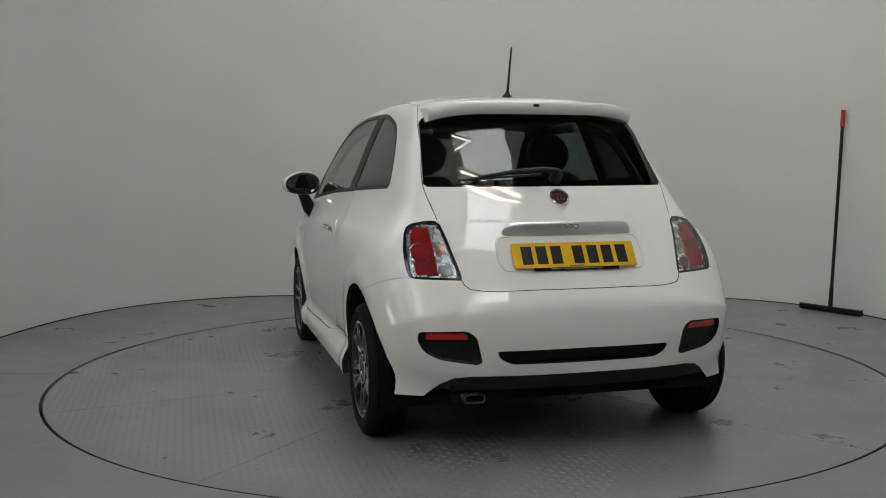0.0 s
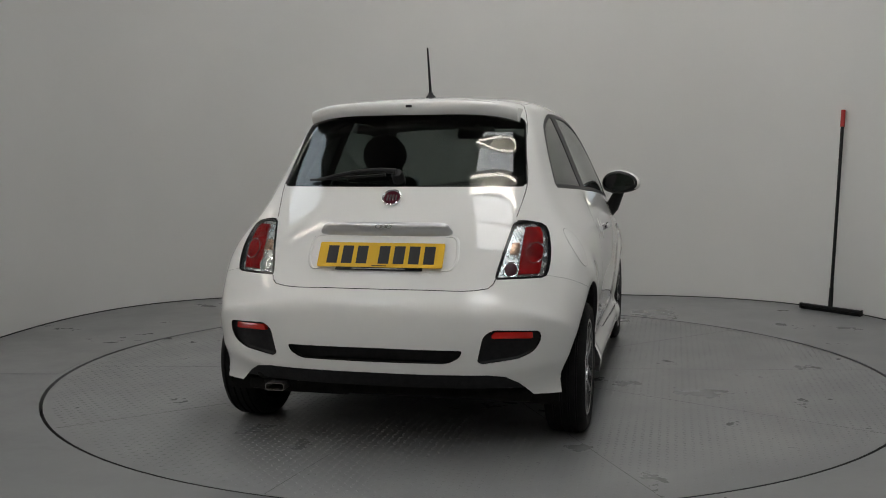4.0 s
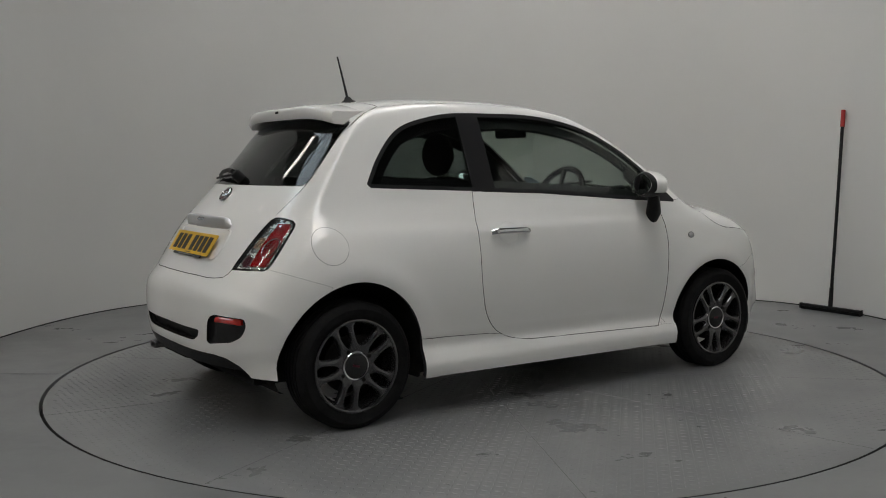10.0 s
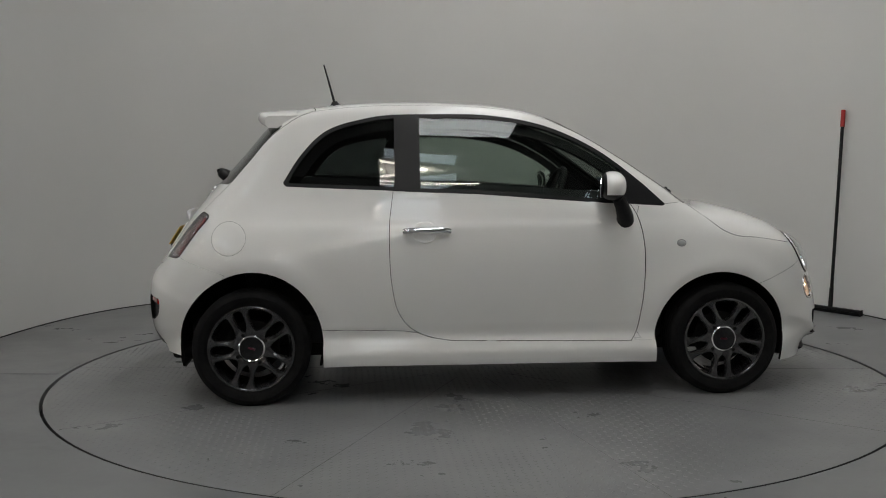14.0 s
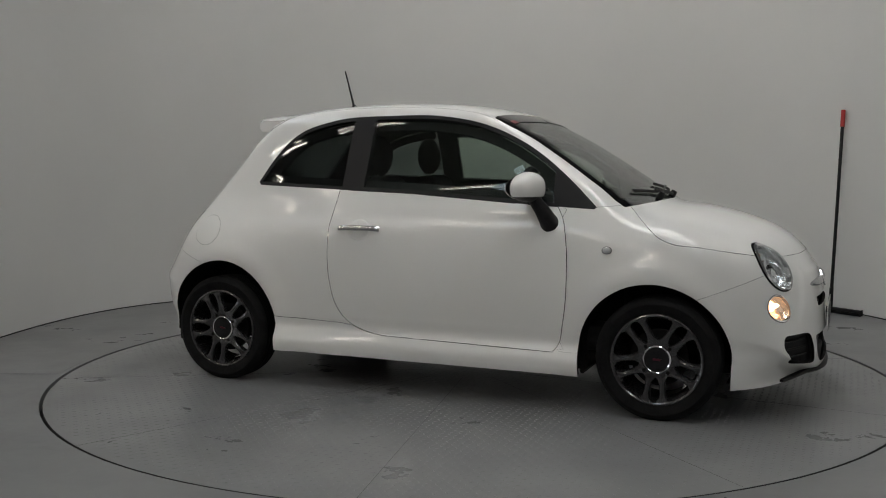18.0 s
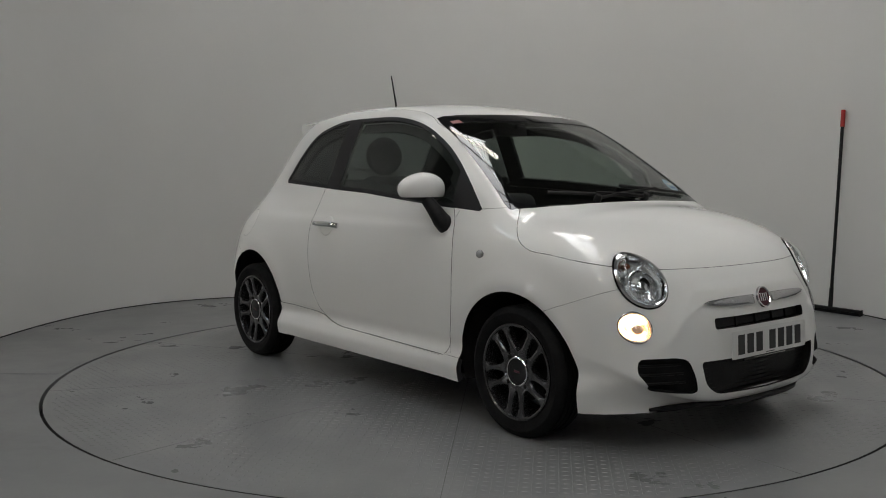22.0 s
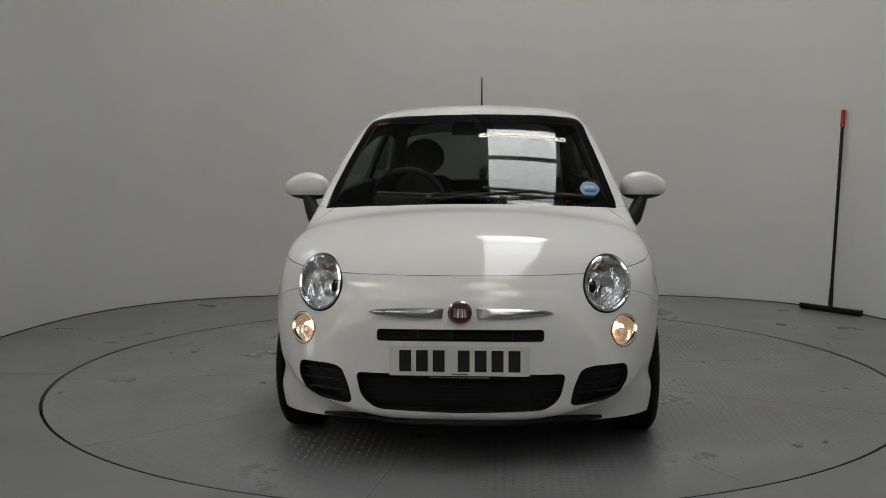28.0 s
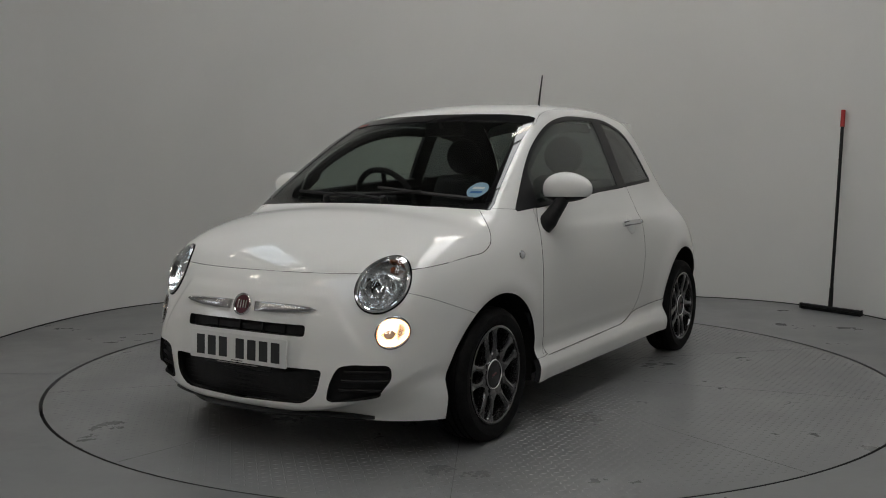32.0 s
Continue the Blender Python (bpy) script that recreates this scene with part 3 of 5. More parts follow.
# ---- cutting the hull into panels ----
def knife(bm, outline, axes, keep, closed=True):
    """Cuts the hull's faces along an outline, seen along one axis. axes: which two coordinates the outline is in; keep: which faces."""
    a, b = axes
    pts = [tuple(p) for p in outline]
    u0, u1 = min(p[0] for p in pts) - 0.06, max(p[0] for p in pts) + 0.06
    w0, w1 = min(p[1] for p in pts) - 0.06, max(p[1] for p in pts) + 0.06
    pool = set()
    for f in bm.faces:
        c = f.calc_center_median()
        if u0 < c[a] < u1 and w0 < c[b] < w1 and keep(c, f.normal):
            pool.add(f)
    segs = list(zip(pts, pts[1:] + pts[:1])) if closed else list(zip(pts, pts[1:]))
    for (x1, z1), (x2, z2) in segs:
        dx, dz = x2 - x1, z2 - z1
        ln = math.hypot(dx, dz)
        if ln < 1e-6:
            continue
        nx, nz = -dz / ln, dx / ln
        hit = []
        for f in pool:
            s0, s1 = 9.0, -9.0
            h0, h1 = 9.0, -9.0
            for v in f.verts:
                du, dw = v.co[a] - x1, v.co[b] - z1
                s = (du * dx + dw * dz) / ln
                h = du * nx + dw * nz
                s0, s1, h0, h1 = min(s0, s), max(s1, s), min(h0, h), max(h1, h)
            if h0 < -1e-5 and h1 > 1e-5 and s1 > -1e-4 and s0 < ln + 1e-4:
                hit.append(f)
        if not hit:
            continue
        no = Vector((0, 0, 0))
        no[a], no[b] = nx, nz
        co = Vector((0, 0, 0))
        co[a], co[b] = x1, z1
        edges = {e for f in hit for e in f.edges}
        verts = {v for f in hit for v in f.verts}
        res = bmesh.ops.bisect_plane(bm, geom=list(verts) + list(edges) + hit, dist=2e-5, plane_co=co, plane_no=no)
        pool = {f for f in pool if f.is_valid}
        pool.update(g for g in res["geom"] if isinstance(g, bmesh.types.BMFace))


def panel(name, faces, lay, material, parent, label="", gap=0.0016, deep=0.012, sides="both", inner=None, lift=0.0, mirror_name=None):
    """Makes panels with thickness out of faces of the hull. sides: both halves joined, or a pair of separate parts."""
    idx, P, N, F = {}, [], [], []
    for f in faces:
        q = []
        for v in f.verts:
            if v not in idx:
                idx[v] = len(P)
                P.append(np.array(v.co)); n = np.array(v[lay]); N.append(n / (np.linalg.norm(n) + 1e-12))
            q.append(idx[v])
        F.append(q)
    P, N = np.array(P), np.array(N)
    count = {}
    for q in F:
        for i in range(len(q)):
            e = (q[i], q[(i + 1) % len(q)])
            count[e] = True
    border = [e for e in count if (e[1], e[0]) not in count]
    border = [e for e in border if not (P[e[0]][1] < 1e-4 and P[e[1]][1] < 1e-4)]
    move = np.zeros_like(P)
    for a, b in border:
        t = P[b] - P[a]
        ln = np.linalg.norm(t)
        if ln < 1e-9:
            continue
        w = np.cross(N[a] + N[b], t / ln)
        w /= np.linalg.norm(w) + 1e-12
        move[a] += w; move[b] += w
    ln = np.linalg.norm(move, axis=1)
    sel = ln > 1e-6
    move[sel] = move[sel] / ln[sel, None]
    P = P + move * gap + N * lift
    P[:, 1] = np.where(P[:, 1] < 1e-4, 0, P[:, 1])
    n = len(P)
    verts, norms, fs, mi = [P], [N], [list(q) for q in F], [0] * len(F)
    # rolled edge
    bset = sorted({v for e in border for v in e})
    top = {v: n + i for i, v in enumerate(bset)}
    bot = {v: n + len(bset) + i for i, v in enumerate(bset)}
    B = np.array(bset, int) if bset else np.zeros(0, int)
    verts += [P[B], P[B] - N[B] * deep]
    norms += [-move[B] * 0.8 + N[B] * 0.2, -move[B]]
    for a, b in border:
        fs.append([top[b], top[a], bot[a], bot[b]]); mi.append(1)
    o = n + 2 * len(bset)
    verts.append(P - N * deep); norms.append(-N)
    for q in F:
        fs.append([o + i for i in q[::-1]]); mi.append(1)
    V, M = np.concatenate(verts), np.concatenate(norms)
    flip = np.array((1, -1, 1))
    mats = [material, inner or TRIM]
    if sides == "both":
        k = len(V)
        on = np.abs(V[:, 1]) < 1e-6
        new_at = np.where(on, np.arange(k), k + np.cumsum(~on) - 1)
        V2 = np.concatenate([V, (V * flip)[~on]]); M2 = np.concatenate([M, (M * flip)[~on]])
        fs2 = fs + [[int(new_at[i]) for i in q[::-1]] for q in fs]
        return [mesh_object(name, V2, fs2, material, parent, label, True, M2, mi + mi, mats)]
    out = [mesh_object(name, V, fs, material, parent, label, True, M, mi, mats)]
    if sides == "pair":
        out.append(mesh_object(name, V * flip, [q[::-1] for q in fs], material, parent, label, True, M * flip, mi, mats))
    return out


# outlines, in the side view (x, z)
WIN_TOP = [(-1.0, 1.055), (-0.925, 1.175), (-0.80, 1.302), (-0.60, 1.369), (-0.25, 1.391), (0.04, 1.382), (0.28, 1.335), (0.52, 1.228), (0.745, 1.06), (0.868, 0.945)]
WIN_LOW = [(0.858, 0.936), (0.54, 0.955), (-0.05, 0.999), (-0.45, 1.015), (-0.985, 1.037)]
DOOR_LINE = [(-0.469, 1.03), (-0.494, 0.841), (-0.495, 0.735), (-0.482, 0.549), (-0.454, 0.437), (-0.401, 0.363), (-0.332, 0.323), (-0.225, 0.298), (-0.059, 0.291)]
DOOR_FRONT = [(0.685, 0.276), (0.705, 0.302), (0.732, 0.412), (0.751, 0.641), (0.750, 0.724), (0.734, 0.843), (0.716, 0.903), (0.685, 0.955)]
BONNET_LINE = [(0.985, 0.962), (1.01, 0.939), (1.09, 0.868), (1.158, 0.812), (1.21, 0.790), (1.33, 0.776), (1.51, 0.747), (1.64, 0.724), (1.80, 0.722)]
# outlines seen from the front or back (y, z)
SCREEN = [(0.0, 1.397), (0.25, 1.393), (0.44, 1.383), (0.525, 1.368), (0.568, 1.26), (0.612, 1.12), (0.655, 0.972), (0.655, 0.945), (0.30, 0.90), (0.0, 0.90)]
BACKLIGHT = [(0.0, 1.40), (0.30, 1.385), (0.47, 1.35), (0.498, 1.325), (0.515, 1.20), (0.536, 1.062), (0.526, 1.050), (0.25, 1.050), (0.0, 1.050)]
TAILGATE = [(0.0, 1.46), (0.36, 1.43), (0.47, 1.40), (0.498, 1.34), (0.518, 1.20), (0.541, 1.05), (0.519, 0.93), (0.494, 0.80), (0.470, 0.70), (0.459, 0.674), (0.440, 0.659), (0.41, 0.6545), (0.2, 0.653), (0.0, 0.653)]
TAIL_LAMP = [(0.509, 0.898), (0.524, 0.914), (0.60, 0.918), (0.80, 0.922), (0.80, 0.700), (0.66, 0.697), (0.57, 0.694), (0.469, 0.692), (0.465, 0.705), (0.472, 0.74), (0.491, 0.82)]
# outer edge of the tail lamp on the flank, in the side view (z, x)
LAMP_EDGE = [(0.66, -1.60), (0.692, -1.520), (0.703, -1.497), (0.723, -1.480), (0.761, -1.453), (0.795, -1.429), (0.835, -1.398), (0.870, -1.368), (0.890, -1.355), (0.903, -1.358), (0.913, -1.378), (0.922, -1.42), (0.95, -1.50)]


def scaled(poly, s):
    p = np.array(poly, float)
    c = p.mean(0)
    return [tuple(q) for q in c + (p - c) * s]


def shrink(poly, d):
    """Moves a closed outline inwards by d."""
    p = np.array(poly, float)
    area = sum(p[i - 1][0] * p[i][1] - p[i][0] * p[i - 1][1] for i in range(len(p)))
    out = []
    for i in range(len(p)):
        t = p[(i + 1) % len(p)] - p[i - 1]
        n = np.array((-t[1], t[0])) / (np.linalg.norm(t) + 1e-12)
        out.append(tuple(p[i] + n * d * (1 if area > 0 else -1)))
    return out


def half_shrink(poly, d):
    """The same for one half of an outline that is cut at the middle line."""
    return [(-0.02 if p[0] < 1e-4 else q[0], q[1]) for p, q in zip(poly, shrink(poly, d))]


def build_shell(car):
    bm, lay = hull_mesh()
    win = [tuple(p) for p in curve_through(WIN_TOP, 0.025)] + WIN_LOW
    win_in = shrink(win, 0.018)
    win_frame = [(x + (0.05 if x > 0.6 else 0) * -1, z) for x, z in shrink([tuple(p) for p in curve_through(WIN_TOP, 0.05)] + WIN_LOW, 0.062)]
    door = [tuple(p) for p in curve_through(DOOR_LINE, 0.025)] + [tuple(p) for p in curve_through(DOOR_FRONT, 0.025)] + [(0.62, 1.04), (-0.469, 1.10)]
    bonnet = [tuple(p) for p in curve_through(BONNET_LINE, 0.02)]
    arches = {}
    for k, (cx, cz, rx, rz) in ARCH.items():
        arches[k] = [arch_point(k, a) for a in range(-6, 187, 6)]
        arches[k] = [(arches[k][0][0] + (-0.008 if k == "front" else 0.004), 0.05)] + arches[k] + [(arches[k][-1][0] - (-0.006 if k == "front" else 0.0), 0.05)]
    screen = [tuple(p) for p in curve_through(SCREEN[:7], 0.03)] + SCREEN[7:]
    back = rounded(BACKLIGHT, [0, 0, 0.03, 0.02, 0.02, 0.012, 0.012, 0, 0], 3)
    gate = [tuple(p) for p in curve_through(TAILGATE, 0.025)]
    lamp = list(TAIL_LAMP)
    edges = [[(x - d, z) for z, x in LAMP_EDGE] for d in (0.0, 0.008, 0.017)]
    edge_x = lambda z, d: np.interp(z, [q[0] for q in LAMP_EDGE], [q[1] for q in LAMP_EDGE]) - d
    red = [(0.557, 0.893), (0.80, 0.895), (0.80, 0.718), (0.548, 0.714), (0.550, 0.78)]
    slot_up = rounded([(0.0, 0.532), (0.311, 0.530), (0.311, 0.487), (0.0, 0.489)], [0, 0.014, 0.014, 0])
    grille_low = rounded([(0.0, 0.368), (0.392, 0.366), (0.372, 0.275), (0.315, 0.232), (0.0, 0.222)], [0, 0.02, 0.05, 0.06, 0])
    grille_side = rounded([(0.628, 0.389), (0.50, 0.391), (0.450, 0.380), (0.420, 0.31), (0.409, 0.254), (0.430, 0.246), (0.585, 0.262), (0.634, 0.335)], 0.022)
    slot_back = rounded([(0.0, 0.430), (0.357, 0.428), (0.345, 0.400), (0.30, 0.376), (0.0, 0.374)], [0, 0.012, 0.02, 0.025, 0])
    refl = rounded([(0.643, 0.502), (0.47, 0.508), (0.435, 0.485), (0.412, 0.385), (0.43, 0.376), (0.57, 0.396), (0.625, 0.425), (0.648, 0.47)], 0.022)
    diffuser = [(0.0, 0.330), (0.45, 0.330), (0.515, 0.322), (0.56, 0.295), (0.60, 0.258), (0.66, 0.20), (0.66, 0.05), (0.0, 0.05)]
    lip = [(0.0, 0.192), (0.40, 0.186), (0.48, 0.174), (0.53, 0.150), (0.53, 0.05), (0.0, 0.05)]
    head = circle(0.553, 0.682, 0.093, 44)
    fog = circle(0.617, 0.510, 0.052, 32)
    seam_f = [(1.34, 0.555), (1.46, 0.600), (1.60, 0.656), (1.62, 0.76), (1.9, 0.76), (1.9, 0.05), (1.34, 0.05)]
    seam_r = [(-1.27, 0.628), (-1.40, 0.672), (-1.50, 0.706), (-1.9, 0.715), (-1.9, 0.05), (-1.27, 0.05)]
    sill = [(-0.86, 0.362), (-0.43, 0.346), (-0.36, 0.3355), (-0.30, 0.310), (-0.20, 0.2935), (0.66, 0.272), (0.70, 0.282), (0.86, 0.280), (0.86, 0.05), (-0.86, 0.05)]
    rail = [tuple(p) for p in curve_through([(0.36, 0.555), (0.25, 0.520), (0.0, 0.492), (-0.4, 0.474), (-0.8, 0.462), (-1.02, 0.455)], 0.03)]

    side = lambda c, n: n.y > 0.12 and c.y > 0.25
    fore = lambda c, n: c.x > 1.35 and n.x > 0.05
    aft = lambda c, n: c.x < -0.85 and n.x < -0.05
    knife(bm, win, (0, 2), side)
    knife(bm, win_in, (0, 2), side)
    knife(bm, win_frame, (0, 2), side)
    for x in (-0.462, -0.337):
        knife(bm, [(x, 1.03), (x + 0.004, 1.41)], (0, 2), side, False)
    knife(bm, [(0.672, 0.90), (0.655, 1.16)], (0, 2), side, False)
    knife(bm, door, (0, 2), side)
    for a in arches.values():
        knife(bm, a, (0, 2), side)
    knife(bm, sill, (0, 2), side)
    knife(bm, [(0.862, 0.9446), (0.868, 0.945), (1.06, 0.9596)], (0, 2), lambda c, n: 0.7 < c.x < 1.2 and c.y > 0.25, False)
    knife(bm, bonnet, (0, 2), lambda c, n: c.x > 0.9 and n.z > -0.2, False)
    knife(bm, [(1.085, -0.02), (1.08, 0.15), (1.062, 0.35), (1.02, 0.55), (0.985, 0.66)], (0, 1), lambda c, n: 0.8 < c.x < 1.3 and n.z > 0.2, False)
    knife(bm, seam_f[:5], (0, 2), lambda c, n: c.x > 1.2, False)
    knife(bm, seam_r[:4], (0, 2), lambda c, n: c.x < -1.1, False)
    knife(bm, screen, (1, 2), lambda c, n: c.x > 0.1 and n.x > 0.15 and c.z > 0.85)
    knife(bm, half_shrink(screen, 0.035), (1, 2), lambda c, n: c.x > 0.1 and n.x > 0.15 and c.z > 0.85)
    knife(bm, back, (1, 2), aft)
    knife(bm, gate, (1, 2), aft)
    flank = lambda c, n: c.x < -1.25 and c.y > 0.45 and 0.64 < c.z < 0.97
    knife(bm, lamp, (1, 2), flank)
    knife(bm, shrink(lamp, 0.009), (1, 2), flank)
    for e in edges:
        knife(bm, e, (0, 2), flank, False)
    knife(bm, red, (1, 2), flank)
    knife(bm, [(-0.02, 0.272), (0.67, 0.272)], (1, 2), aft, False)
    for p in (slot_back, refl, diffuser):
        knife(bm, p, (1, 2), aft)
    for p in (slot_up, grille_low, grille_side, lip, head, fog):
        knife(bm, p, (1, 2), fore)
    knife(bm, rail, (0, 1), lambda c, n: n.z > 0.5 and c.z > 1.2, False)

    groups = {}
    win_pane = shrink(win, 0.018)
    screen_in = half_shrink(screen, 0.035)
    lamp_in = shrink(lamp, 0.009)
    rail_x = np.array([p[0] for p in rail])[::-1]
    rail_y = np.array([p[1] for p in rail])[::-1]
    bon_x, bon_z = np.array([p[0] for p in bonnet]), np.array([p[1] for p in bonnet])
    cowl_y, cowl_x = [0, 0.15, 0.35, 0.55, 0.66, 0.8], [1.085, 1.08, 1.062, 1.02, 0.985, 0.93]
    sf = np.array(seam_f[:5])
    for f in bm.faces:
        c, n = f.calc_center_median(), f.normal
        x, y, z = c
        k = None
        if x > 1.35 and n.x > 0.02:
            if inside(head, y, z) or inside(fog, y, z):
                k = "gone"
            elif inside(slot_up, y, z) or inside(grille_low, y, z) or inside(grille_side, y, z):
                k = "gone"
            elif inside(lip, y, z):
                k = "lip"
        if x < -1.25 and y > 0.45 and inside(lamp, y, z) and x < edge_x(z, 0):
            k = "lamp_rim"
            if inside(lamp_in, y, z) and x < edge_x(z, 0.008):
                k = "lamp_red" if inside(red, y, z) and x < edge_x(z, 0.017) else "lamp"
        if k is None and x < -0.85 and n.x < -0.02:
            if inside(slot_back, y, z) or inside(refl, y, z):
                k = "gone"
            elif inside(diffuser, y, z):
                k = "diffuser" if z > 0.272 else "gone"
            elif inside(back, y, z) and z > 1.0:
                k = "backlight"
            elif inside(gate, y, z) and z > 0.6:
                k = "tailgate"
        if k is None and x > 0.1 and n.x > 0.12 and inside(screen, y, z) and x < np.interp(y, cowl_y, cowl_x):
            k = "screen" if inside(screen_in, y, z) else "screen_edge"
        if k is None and y > 0.25 and n.y > 0.1:
            if inside(win, x, z):
                if inside(win_pane, x, z) and not -0.462 < x - 0.0105 * (z - 1.03) < -0.337 and x < 0.672 - 0.0654 * (z - 0.90):
                    k = "door_glass" if x > -0.4 else "quarter_glass"
                else:
                    k = "window_trim"
            elif inside(arches["front"], x, z) or inside(arches["rear"], x, z):
                k = "gone"
            elif inside(door, x, z):
                k = "door"
            elif inside(sill, x, z):
                k = "sill"
        if k is None:
            if x > 0.9 and x > np.interp(y, cowl_y, cowl_x) and z > np.interp(x, bon_x, bon_z):
                k = "bonnet"
            elif x > 1.1 and inside(seam_f, x, z):
                k = "bumper_front"
            elif x < -1.1 and inside(seam_r, x, z):
                k = "bumper_rear"
            elif z > 1.25 and n.z > 0.3 and -1.02 < x < 0.5 and y < np.interp(x, rail_x, rail_y):
                k = "roof"
            elif x > 0.72 and z < 0.945 + 0.076 * max(0.0, x - 0.868):
                k = "wing"
            else:
                k = "quarter"
        groups.setdefault(k, []).append(f)
    take = lambda k: groups.get(k, [])
    # dark inner frames behind the side windows
    ring = [f for f in take("door_glass") + take("quarter_glass") if not inside(win_frame, f.calc_center_median().x, f.calc_center_median().z)]
    panel("window_inner_frame", ring, lay, TRIM, car, "dark cabin trim round the side windows", sides="pair", gap=0.0, deep=0.02, lift=-0.03)
    panel("bonnet", take("bonnet"), lay, PAINT, car, inner=UNDER, gap=0.0018)
    panel("front_bumper", take("bumper_front"), lay, PAINT, car, inner=UNDER, gap=0.0003)
    panel("rear_bumper", take("bumper_rear"), lay, PAINT, car, inner=UNDER, gap=0.0004)
    panel("front_lip", take("lip"), lay, BLACK, car, "black plastic lip under the front bumper", lift=0.004, inner=UNDER)
    panel("diffuser", take("diffuser"), lay, BLACK, car, "black plastic diffuser under the rear bumper", inner=UNDER)
    panel("roof", take("roof"), lay, PAINT, car, deep=0.02)
    panel("tailgate", take("tailgate"), lay, PAINT, car, deep=0.02, gap=0.0030)
    panel("front_wing", take("wing"), lay, PAINT, car, sides="pair", inner=UNDER, gap=0.0011)
    panel("rear_quarter", take("quarter"), lay, PAINT, car, sides="pair", deep=0.02, gap=0.0004)
    panel("door", take("door"), lay, PAINT, car, sides="pair", deep=0.03, gap=0.0026)
    panel("sill", take("sill"), lay, PAINT, car, sides="pair", lift=0.004, deep=0.03, gap=0.0006)
    panel("window_trim", take("window_trim"), lay, PILLAR, car, "black window surround and door pillar", sides="pair", deep=0.02, gap=0.0005)
    for k, name, material, sides in (("screen", "windscreen", WSGLASS, "both"), ("backlight", "rear_window", REARGLASS, "both"), ("door_glass", "door_window", SIDEGLASS, "pair"), ("quarter_glass", "quarter_window", REARGLASS, "pair")):
        for ob in panel(name, take(k), lay, material, car, sides=sides, gap=0.0, deep=0.004, inner=material, lift=-0.003):
            ob.visible_shadow = False
    panel("windscreen_border", take("screen_edge"), lay, FRIT, car, "black border of the windscreen", gap=0.0005, deep=0.01, inner=TRIM)
    panel("tail_lamp_rim", take("lamp_rim"), lay, GLOSSBLACK, car, "black surround of the tail lamp", gap=0.001, sides="pair")
    lamp_obs = panel("tail_lamp", take("lamp") + take("lamp_red"), lay, LENS, car, "clear lens over a red tail lamp", gap=0.0, deep=0.003, sides="pair", inner=LENS, lift=0.002)
    reds = panel("red_lens", take("lamp_red"), lay, REDLENS, None, "red lamp lens", gap=0.001, deep=0.006, sides="pair", inner=REDLENS, lift=-0.006)
    clears = panel("lamp_reflector", take("lamp"), lay, LAMPSILVER, None, "bright reflector", gap=0.0, deep=0.003, sides="pair", inner=LAMPSILVER, lift=-0.013)
    for ob, r, c in zip(lamp_obs, reds, clears):
        ob.visible_shadow = False
        r.parent = c.parent = ob
    bm.free()
    return {"grille_low": grille_low, "refl": refl, "slot_back": slot_back, "lamp": lamp_obs}


# ---- wheels ----
HUB_Z = 0.2755
WHEELS = [(1.16, 0.709, 1), (1.16, -0.709, -1), (-1.15, 0.713, 1), (-1.15, -0.713, -1)]


